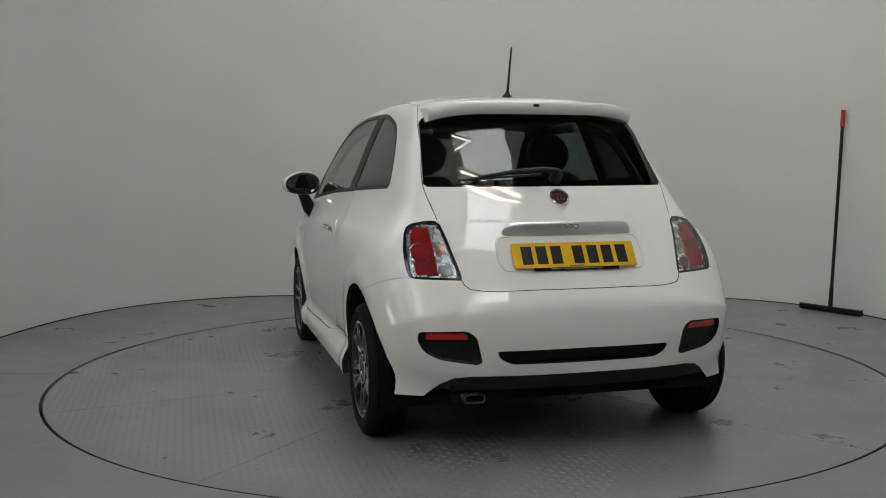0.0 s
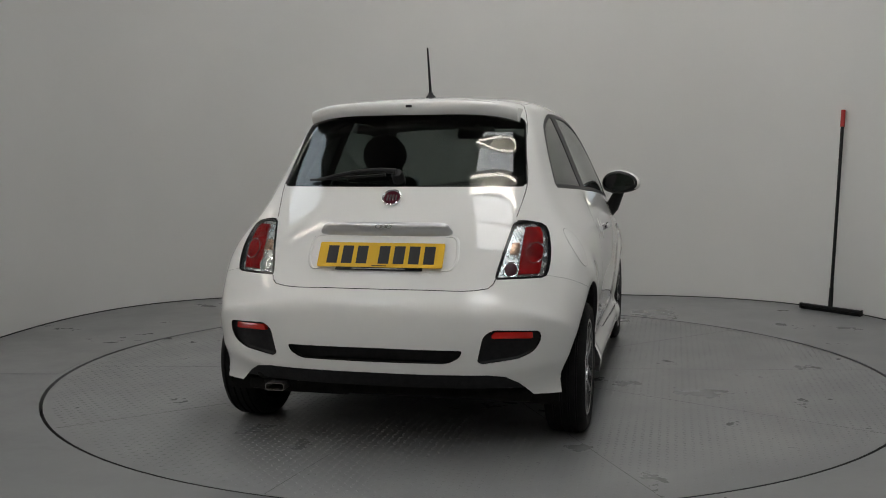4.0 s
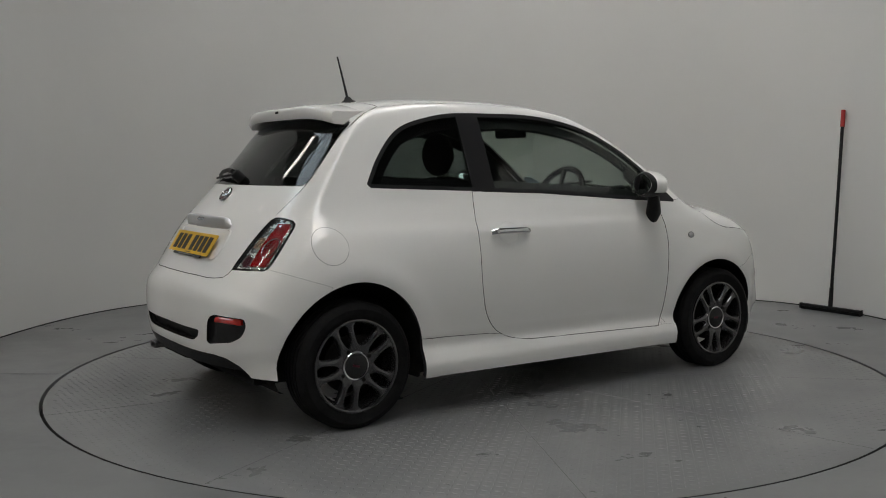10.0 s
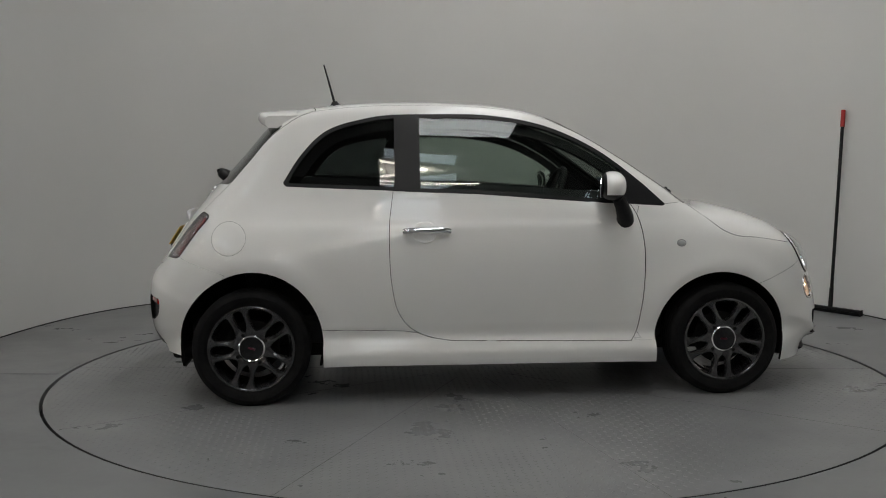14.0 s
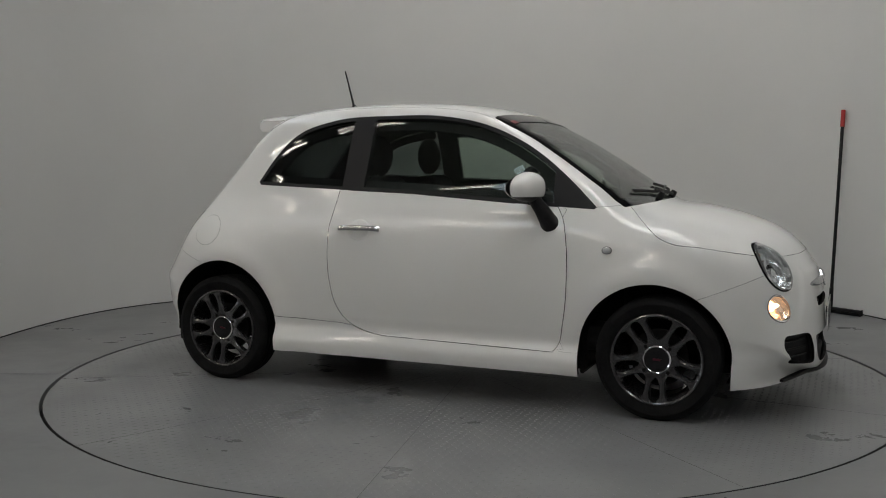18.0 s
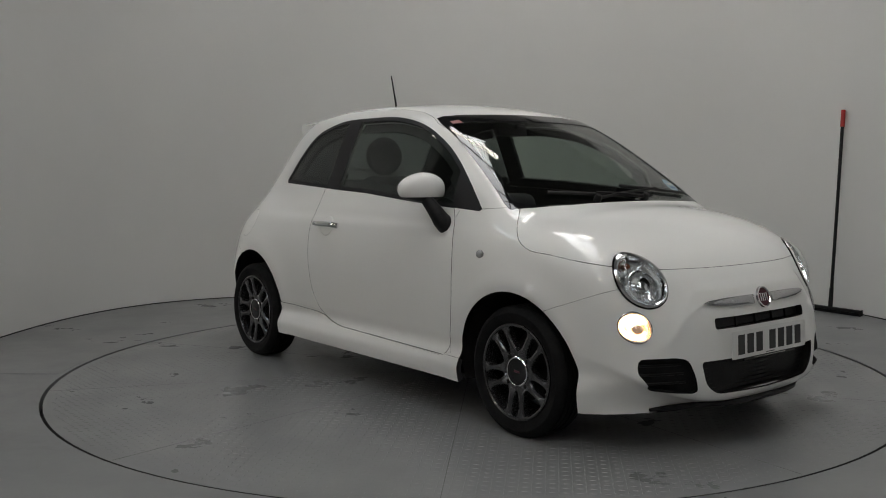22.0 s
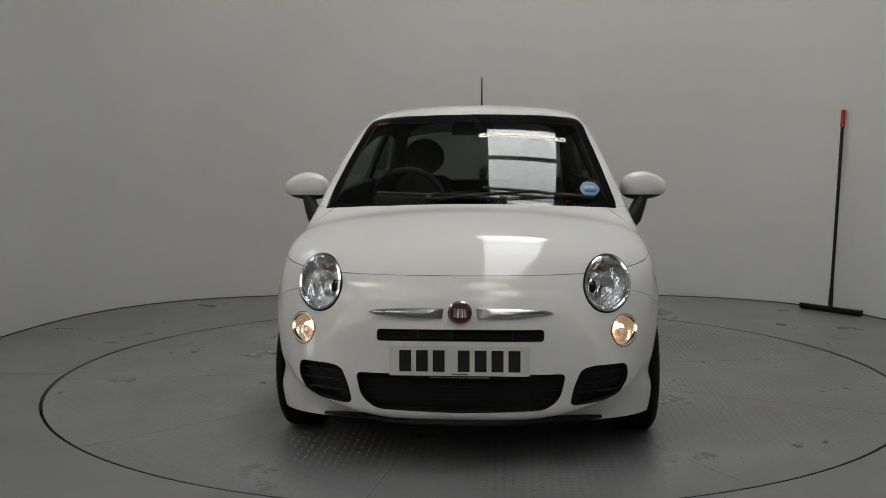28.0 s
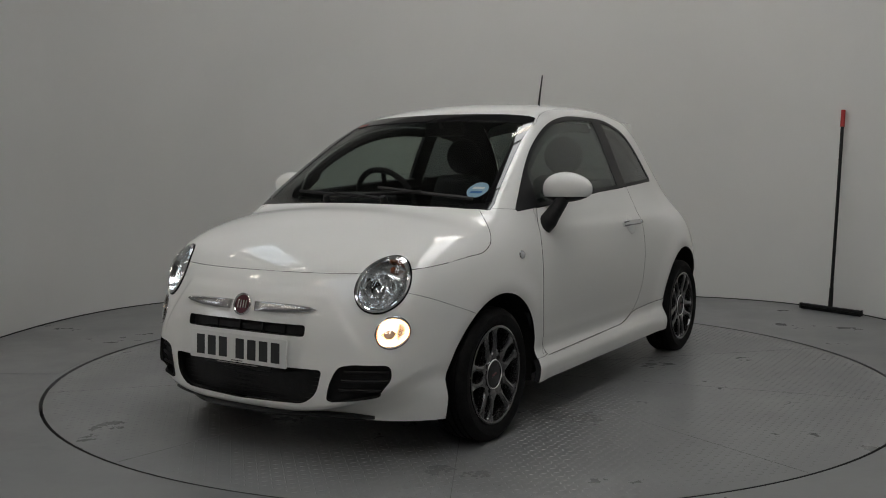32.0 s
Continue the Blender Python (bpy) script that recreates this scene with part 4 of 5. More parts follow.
def build_wheel(car):
    """A wheel whose outer face looks along +z of its own space."""
    hub = new("wheel")
    hub.parent = car
    R, r = 0.279, 0.203
    prof = [(r - 0.004, 0.066), (r + 0.006, 0.076), (r + 0.022, 0.083), (r + 0.045, 0.086), (R - 0.022, 0.081), (R - 0.008, 0.072), (R - 0.001, 0.058)]
    grooves = [0.050, 0.020, -0.010, -0.040]
    tread = []
    for g in grooves:
        tread += [(R, g + 0.005), (R - 0.007, g + 0.0035), (R - 0.007, g - 0.0035), (R, g - 0.005)]
    prof += tread + [(R - 0.001, -0.058), (R - 0.01, -0.074), (R - 0.03, -0.083), (r + 0.02, -0.085), (r, -0.075)]
    part("tyre", lathe(prof, 72), RUBBER, hub, "black rubber tyre")
    # raised ring on the sidewall
    part("sidewall_ring", lathe([(R - 0.030, 0.0835), (R - 0.030, 0.0855), (R - 0.033, 0.0857), (R - 0.033, 0.084)], 64), RUBBER, hub)
    barrel = lathe([(r + 0.002, 0.070), (r + 0.002, 0.079), (r - 0.004, 0.081), (r - 0.010, 0.078), (r - 0.013, 0.066), (r - 0.02, 0.03), (r - 0.03, -0.075), (r - 0.035, -0.075), (r - 0.03, 0.0)], 64)
    part("rim", barrel, ALLOY, hub, "dark grey alloy rim")
    # five pairs of spokes: a narrow slot inside each pair, a wide window between the pairs
    radii = [0.066, 0.080, 0.088, 0.096, 0.106, 0.118, 0.132, 0.148, 0.164, 0.176, 0.184, 0.190, 0.1955, 0.1995]
    slot_w = [0.0, 0.0, 0.0045, 0.0095, 0.0140, 0.0175, 0.0200, 0.0215, 0.0215, 0.0195, 0.0150, 0.0085, 0.0, 0.0]
    open_w = [0.0, 0.0, 0.0, 0.0105, 0.0195, 0.0280, 0.0365, 0.0450, 0.0525, 0.0560, 0.0555, 0.0500, 0.0330, 0.0]
    for k in range(5):
        a0 = radians(90 + 36 + 72 * k)
        for s in (-1, 1):
            bm = bmesh.new()
            rings = []
            for rad, sw, ow in zip(radii, slot_w, open_w):
                f0, f1 = sw / rad, math.radians(36) - ow / rad
                e0, e1 = min(0.0045, sw) / rad, min(0.0045, ow) / rad
                t = (rad - 0.066) / 0.1335
                h = 0.060 + 0.009 * math.sin(math.pi * (0.1 + 0.75 * t)) + 0.008 * t
                ring = []
                for f, z in ((f0, h - 0.032), (f0, h - 0.007 * min(1, sw / 0.0045)), (f0 + e0, h), ((f0 + f1) / 2, h + 0.0035), (f1 - e1, h), (f1, h - 0.007 * min(1, ow / 0.0045)), (f1, h - 0.032)):
                    ring.append(bm.verts.new((rad * math.cos(a0 + s * f), rad * math.sin(a0 + s * f), z)))
                rings.append(ring)
            for p, q in zip(rings, rings[1:]):
                for i in range(7):
                    bm.faces.new((p[i], p[(i + 1) % 7], q[(i + 1) % 7], q[i]))
            bm.faces.new(rings[0]); bm.faces.new(rings[-1][::-1])
            bmesh.ops.remove_doubles(bm, verts=bm.verts, dist=1e-5)
            part("spoke", bm, ALLOY, hub, smooth=28)
    part("hub_centre", lathe([(0.084, 0.03), (0.080, 0.056), (0.072, 0.063), (0.050, 0.064), (0, 0.064)], 40), ALLOY, hub)
    part("cap_ring", lathe([(0.063, 0.057), (0.0635, 0.068), (0.060, 0.071), (0.056, 0.069), (0.056, 0.060)], 40), CHROME, hub, "bright ring round the wheel cap")
    part("wheel_cap", lathe([(0.057, 0.060), (0.055, 0.0665), (0.03, 0.0685), (0, 0.069)], 40), GLOSSBLACK, hub, "black wheel cap with a faint red mark")
    mark = box(-0.018, 0.018, -0.006, 0.006, 0.067, 0.0695, 0.002, 1)
    part("cap_mark", mark, MAROON, hub)
    part("brake_disc", lathe([(0.045, 0.012), (0.128, 0.012), (0.128, -0.01), (0.045, -0.01)], 40), UNDER, hub, "dark brake disc")
    part("drum", lathe([(0, -0.012), (0.10, -0.012), (0.10, -0.07), (0, -0.07)], 32), UNDER, hub)
    for k in range(4):
        a = radians(45 + 90 * k)
        part("wheel_bolt", lathe([(0.009, 0.05), (0.009, 0.064), (0.006, 0.066), (0, 0.066)], 10, pose(0.075 * math.cos(a), 0.075 * math.sin(a), 0.004)), UNDER, hub)
    return hub


def build_wheels(car):
    first = build_wheel(car)
    for i, (x, y, s) in enumerate(WHEELS):
        m = pose(x, y, HUB_Z, -90 * s, 0, 0) @ pose(0, 0, 0, 0, 0, (12, -3, 40, -15)[i])
        if i == 0:
            first.matrix_basis = m
        else:
            copy_thing(first, m)


def build_underbody(car):
    part("floor_pan", box(-1.55, 1.62, -0.60, 0.60, 0.20, 0.26, 0.02), UNDER, car, "black underside of the car")
    part("engine_block", box(0.95, 1.62, -0.52, 0.52, 0.24, 0.70, 0.03), UNDER, car)
    for s in (-1, 1):
        part("inner_sill", box(-0.80, 0.80, min(s * 0.52, s * 0.735), max(s * 0.52, s * 0.735), 0.19, 0.36, 0.02), UNDER, car)
    for k, (cx, cz, rx, rz) in ARCH.items():
        for s in (-1, 1):
            bm = bmesh.new()
            rings = []
            for a in range(-24, 205, 6):
                x, z = arch_point(k, a, 0.008)
                z = max(0.185, z)
                wide = min(0.768, half_width(x, z)[0] - 0.014)
                rings.append([bm.verts.new((x, s * y, z)) for y in (wide, 0.60, 0.44)])
            for p, q in zip(rings, rings[1:]):
                for i in range(2):
                    bm.faces.new((p[i], p[i + 1], q[i + 1], q[i]))
            c = bm.verts.new((cx, s * 0.44, cz))
            for p, q in zip(rings, rings[1:]):
                bm.faces.new((p[2], c, q[2]))
            part("arch_liner", bm, UNDER, car, "black wheel arch liner")
    # rear axle beam and silencer
    part("axle_beam", tube([(-1.15, -0.6, 0.27), (-1.10, -0.3, 0.25), (-1.10, 0.3, 0.25), (-1.15, 0.6, 0.27)], 0.035, 12), UNDER, car)
    part("silencer", box(-1.60, -1.30, 0.12, 0.52, 0.20, 0.31, 0.045, 3), UNDER, car, "dark exhaust silencer")


def build_car():
    car = new("car")
    tagged(car, "small white three-door hatchback car on the turntable", "car")
    info = build_shell(car)
    build_wheels(car)
    build_underbody(car)
    build_details(car, info)
    for ob in car.children:
        ob.matrix_basis = Matrix.Translation((*CAR_OFF, 0)) @ ob.matrix_basis
    return car


# ---- details that follow the hull ----
FRONT_Z, FRONT_X = PROF[PROF_N <= 18][:, 1], PROF[PROF_N <= 18][:, 0]
BACK_Z, BACK_X = PROF[PROF_N >= 20][::-1, 1], PROF[PROF_N >= 20][::-1, 0]


def ends_x(y, z, front):
    """Where the hull's nose (or tail) stands at many places (y, z)."""
    y, z = np.abs(np.asarray(y, float)), np.asarray(z, float)
    tip = np.interp(z, FRONT_Z, FRONT_X) if front else np.interp(z, BACK_Z, BACK_X)
    far, near = np.full_like(y, 0.0), tip.copy()
    for _ in range(26):
        mid = (far + near) / 2
        wide = half_width(mid, z) > y
        far, near = np.where(wide, mid, far), np.where(wide, near, mid)
    return (far + near) / 2 + (nose_face(y, z) if front else 0)


def on_hull(where, a, b):
    """Points on the hull for outline coordinates: (y, z) at the front or back, (x, z) on a side."""
    a, b = np.asarray(a, float), np.asarray(b, float)
    if where in ("front", "back"):
        return np.stack([ends_x(a, b, where == "front"), a, b], 1)
    s = 1 if where == "left" else -1
    return np.stack([a, s * half_width(a, b), b], 1)


def hull_normal(where, a, b):
    e = 0.01
    p = on_hull(where, [a - e, a + e, a, a], [b, b, b - e, b + e])
    n = np.cross(p[1] - p[0], p[3] - p[2])
    n /= np.linalg.norm(n)
    out = {"front": (1, 0, 0), "back": (-1, 0, 0), "left": (0, 1, 0), "right": (0, -1, 0)}[where]
    return n if n @ np.array(out) > 0 else -n


def rings_on_hull(where, outline, rings, centre=None, normal=None):
    """A skin of rings on the hull: each ring is the outline scaled about its centre and lifted off the hull."""
    o = np.array(outline, float)
    c = o.mean(0) if centre is None else np.array(centre, float)
    n = hull_normal(where, *c) if normal is None else np.array(normal, float)
    bm = bmesh.new()
    made = []
    for s, lift in rings:
        if s == 0:
            p = on_hull(where, c[:1], c[1:])[0] + n * lift
            made.append([bm.verts.new(p)])
        else:
            q = c + (o - c) * s
            p = on_hull(where, q[:, 0], q[:, 1]) + n * lift
            made.append([bm.verts.new(v) for v in p])
    k = len(o)
    for r0, r1 in zip(made, made[1:]):
        for i in range(k):
            j = (i + 1) % k
            f = list(dict.fromkeys((r0[i % len(r0)], r0[j % len(r0)], r1[j % len(r1)], r1[i % len(r1)])))
            if len(f) > 2:
                bm.faces.new(f)
    return bm


def patch(where, outline, low, high, centre=None, steps=4, dome=0.0):
    """A solid plate that follows the hull, from low to high above it."""
    rs = [(1.0, low), (1.0, high - 0.001), (0.985, high)]
    rs += [(1 - (i + 1) / steps, high + dome * (1 - (1 - (i + 1) / steps) ** 2)) for i in range(steps)]
    return rings_on_hull(where, outline, rs, centre)


def mirrored(outline):
    return [(-a, b) for a, b in outline][::-1]


SATINBAR = mat("satin_silver_bar", (0.52, 0.52, 0.53), 0.26, 1.0)
POLISHED = mat("polished_chrome", (0.86, 0.86, 0.87), 0.12, 1.0)
BEZEL = mat("brushed_chrome", (0.80, 0.80, 0.81), 0.34, 0.85)
# emission stands in for bulb light thrown back by bowl and shield
WARMBOWL = mat("self_lit_lamp_bowl", (0.95, 0.80, 0.66), 0.22, 1.0)
WARMBOWL.node_tree.nodes["Principled BSDF"].inputs["Emission Color"].default_value = (1.0, 0.62, 0.38, 1)
WARMBOWL.node_tree.nodes["Principled BSDF"].inputs["Emission Strength"].default_value = 0.36


def bars(parent, width, gap, height, count, y0, m, material, split=None):
    """Plain upright bars in a row, in the plane of a number plate."""
    x = y0
    for i in range(count):
        part("plate_bar", box(x, x + width, -height / 2, height / 2, 0.003, 0.0042, m=m), material, parent)
        x += width + gap + (0.030 if split == i else 0)


def build_plate(car, m, face, name, label):
    p = part(name, slab(rounded([(-0.26, -0.055), (0.26, -0.055), (0.26, 0.055), (-0.26, 0.055)], 0.008), 0.003, m), face, car, label)
    bars(p, 0.044, 0.018, 0.079, 7, -0.222, m, INK, 2)
    part("small_print_bar", box(-0.03, 0.03, -0.050, -0.047, 0.003, 0.004, m=m), INK, p)
    part("plate_holder", box(-0.18, 0.18, -0.067, -0.052, -0.004, 0.002, 0.001, 1, m), GLOSSBLACK, p, "black plate holder edge")
    part("holder_print_bar", box(-0.11, 0.11, -0.063, -0.059, 0.002, 0.003, m=m), STEEL, p)
    return p


def build_badge(car, m, r):
    b = part("badge", lathe([(0, 0.004), (r * 0.82, 0.004), (r * 0.82, 0)], 40, m), MAROON, car, "round maroon enamel badge in a chrome ring")
    part("badge_ring", lathe([(r * 0.80, 0.0), (r * 0.80, 0.006), (r * 0.87, 0.010), (r * 0.97, 0.008), (r, 0.0)], 48, m), CHROME, b, "chrome ring")
    for i in range(4):
        x = (i - 1.5) * r * 0.30
        part("badge_bar", box(x - r * 0.085, x + r * 0.085, -r * 0.36, r * 0.36, 0.004, 0.0065, 0.001, 1, m), CHROME, b)
    return b


def facing(point, normal, up=(0, 0, 1)):
    """Pose at a point whose z axis is the normal and whose y axis points up."""
    n = Vector(normal).normalized()
    x = Vector(up).cross(n).normalized()
    y = n.cross(x)
    m = Matrix((x, y, n)).transposed().to_4x4()
    m.translation = point
    return m


def build_front(car):
    slot = rounded([(-0.313, 0.532), (0.313, 0.532), (0.313, 0.487), (-0.313, 0.487)], 0.014)
    s = part("upper_intake", rings_on_hull("front", slot, [(1.02, -0.004), (1.0, -0.03), (0.6, -0.032), (0.2, -0.033), (0, -0.033)]), BLACK, car, "black slot above the number plate")
    for y in (-0.16, -0.03, 0.09, 0.2):
        part("intake_rib", patch("front", [(y - 0.004, 0.489), (y + 0.004, 0.489), (y + 0.004, 0.530), (y - 0.004, 0.530)], -0.034, -0.024, steps=1), BLACK, s)
    low = rounded([(-0.40, 0.372), (0.40, 0.372), (0.38, 0.275), (0.32, 0.228), (-0.32, 0.228), (-0.38, 0.275)], 0.03)
    g = part("lower_grille", rings_on_hull("front", low, [(1.03, -0.006), (1.0, -0.04), (0.6, -0.045), (0.2, -0.047), (0, -0.047)]), BLACK, car, "black lower grille")
    for z in np.arange(0.243, 0.37, 0.017):
        w = np.interp(z, [0.228, 0.275, 0.372], [0.30, 0.36, 0.385])
        part("grille_slat", patch("front", [(-w, z - 0.0025), (0, z - 0.0025), (w, z - 0.0025), (w, z + 0.0025), (0, z + 0.0025), (-w, z + 0.0025)], -0.046, -0.039, steps=1), BLACK, g)
    side = rounded([(0.631, 0.392), (0.50, 0.394), (0.447, 0.383), (0.417, 0.31), (0.406, 0.252), (0.430, 0.243), (0.587, 0.259), (0.637, 0.335)], 0.022)
    for o in (side, mirrored(side)):
        g = part("side_grille", rings_on_hull("front", o, [(1.03, -0.005), (0.98, -0.028), (0.5, -0.032), (0, -0.032)]), BLACK, car, "black corner grille of the front bumper")
        sg = 1 if o is side else -1
        for z in (0.29, 0.325, 0.36):
            a, b = sg * np.interp(z, [0.26, 0.37], [0.435, 0.465]), sg * np.interp(z, [0.26, 0.33, 0.39], [0.57, 0.615, 0.61])
            part("grille_slat", tube(on_hull("front", np.linspace(a, b, 7), np.full(7, z)) + np.array((-0.026, 0, 0)), 0.005, 8), BLACK, g)
    # black splitter under the bumper
    ys = np.linspace(-0.535, 0.535, 41)
    e = np.abs(ys) / 0.535
    path = on_hull("front", ys, 0.187 - 0.012 * e**4)
    bm = bmesh.new()
    rings = []
    for q, a in zip(path, e):
        d = np.array((1.0, 0.35 * q[1], 0)) / np.hypot(1, 0.35 * q[1])
        t = 1 - 0.5 * a**8
        rings.append([bm.verts.new(q + d * u * t + np.array((0, 0, v * t))) for u, v in ((-0.05, 0.008), (0.016, 0.008), (0.030, 0.003), (0.032, -0.005), (0.020, -0.014), (-0.05, -0.018))])
    for a, b in zip(rings, rings[1:]):
        for i in range(6):
            bm.faces.new((a[i], a[(i + 1) % 6], b[(i + 1) % 6], b[i]))
    bm.faces.new(rings[0]); bm.faces.new(rings[-1][::-1])
    part("front_splitter", bm, BLACK, car, "black plastic splitter under the front bumper")
    # number plate and badge
    m = facing((1.847, 0.0, 0.420), (1, 0, 0.04))
    build_plate(car, m, PLATEWHITE, "front_number_plate", "white front number plate with dark characters shown as bars")
    n = hull_normal("front", 0.0, 0.59)
    p = on_hull("front", [0.0], [0.59])[0] + n * 0.004
    build_badge(car, facing(p, n), 0.046)
    bar = [(0.060, 0.606), (0.15, 0.606), (0.25, 0.603), (0.32, 0.597), (0.348, 0.588), (0.32, 0.580), (0.25, 0.573), (0.15, 0.569), (0.066, 0.569)]
    for o in (bar, mirrored(bar)):
        w = part("bright_bar", rings_on_hull("front", o, [(1.0, -0.002), (1.0, 0.007), (0.93, 0.011), (0.6, 0.016), (0.3, 0.017), (0.05, 0.0175)]), SATINBAR, car, "bright tapering bar beside the front badge")
    # headlamps and lit lower lamps
    for s in (1, -1):
        o = circle(s * 0.556, 0.683, 0.090, 44, 0.1015)
        n = hull_normal("front", s * 0.556, 0.683)
        h = part("headlamp", rings_on_hull("front", o, [(0.90, -0.008), (0.82, -0.040), (0.6, -0.062), (0.3, -0.070), (0, -0.072)], normal=n), FACETS, car, "round headlamp with a bright reflector behind clear glass")
        part("seal", rings_on_hull("front", o, [(1.065, -0.006), (1.056, 0.003), (1.02, 0.006), (0.99, -0.01)], normal=n), GLOSSBLACK, h, "black surround")
        part("bezel", rings_on_hull("front", o, [(1.03, -0.006), (1.01, 0.007), (0.95, 0.011), (0.89, 0.006), (0.84, -0.016)], normal=n), POLISHED, h, "chrome bezel")
        o2 = circle(s * 0.545, 0.668, 0.055, 32, 0.062)
        part("inner_bowl", rings_on_hull("front", o2, [(1.04, -0.052), (1.02, -0.022), (0.96, -0.020), (0.9, -0.034), (0.6, -0.052), (0.2, -0.056), (0, -0.056)], normal=n), FACETS, h, "bright inner reflector")
        o3 = circle(s * 0.545, 0.668, 0.022, 20)
        part("bulb_cap", rings_on_hull("front", o3, [(1.0, -0.054), (1.0, -0.030), (0.7, -0.024), (0, -0.022)], normal=n), CHROME, h)
        o4 = circle(s * 0.565, 0.750, 0.010, 16)
        part("indicator_bulb", rings_on_hull("front", o4, [(1.0, -0.045), (0.8, -0.028), (0, -0.022)], normal=n), mat("amber", (0.22, 0.055, 0.015), 0.3), h, "amber bulb")
        l = part("lens", rings_on_hull("front", o, [(0.98, 0.004), (0.92, 0.012), (0.75, 0.020), (0.5, 0.026), (0.25, 0.029), (0, 0.030)], normal=n), LENS, h, "clear domed glass")
        l.visible_shadow = False
        o = circle(s * 0.620, 0.509, 0.049, 36, 0.0575)
        n = hull_normal("front", s * 0.620, 0.509)
        f = part("running_lamp", rings_on_hull("front", o, [(0.97, -0.008), (0.85, -0.022), (0.5, -0.036), (0, -0.040)], normal=n), WARMBOWL, car, "lit round lamp with a warm glow below the headlamp")
        part("bezel", rings_on_hull("front", o, [(1.10, -0.004), (1.07, 0.003), (1.01, 0.004), (0.97, -0.010)], normal=n), SATIN, f, "thin bezel")
        o2 = circle(s * 0.617, 0.519, 0.016, 16)
        part("bulb", rings_on_hull("front", o2, [(1.0, -0.034), (0.9, -0.018), (0.5, -0.010), (0, -0.008)], normal=n), BULB, f, "glowing bulb")
        o3 = circle(s * 0.612, 0.503, 0.019, 20)
        # the shield is no source; its glow is added through the bowl material
        part("bulb_shield", rings_on_hull("front", o3, [(1.0, -0.020), (0.9, -0.008), (0.5, -0.004), (0, -0.003)], normal=n), WARMBOWL, f, "bulb shield with an added glow of its own")
        l = part("lens", rings_on_hull("front", o, [(0.99, 0.001), (0.85, 0.006), (0.5, 0.010), (0, 0.011)], normal=n), LENS, f, "clear lens")
        l.visible_shadow = False


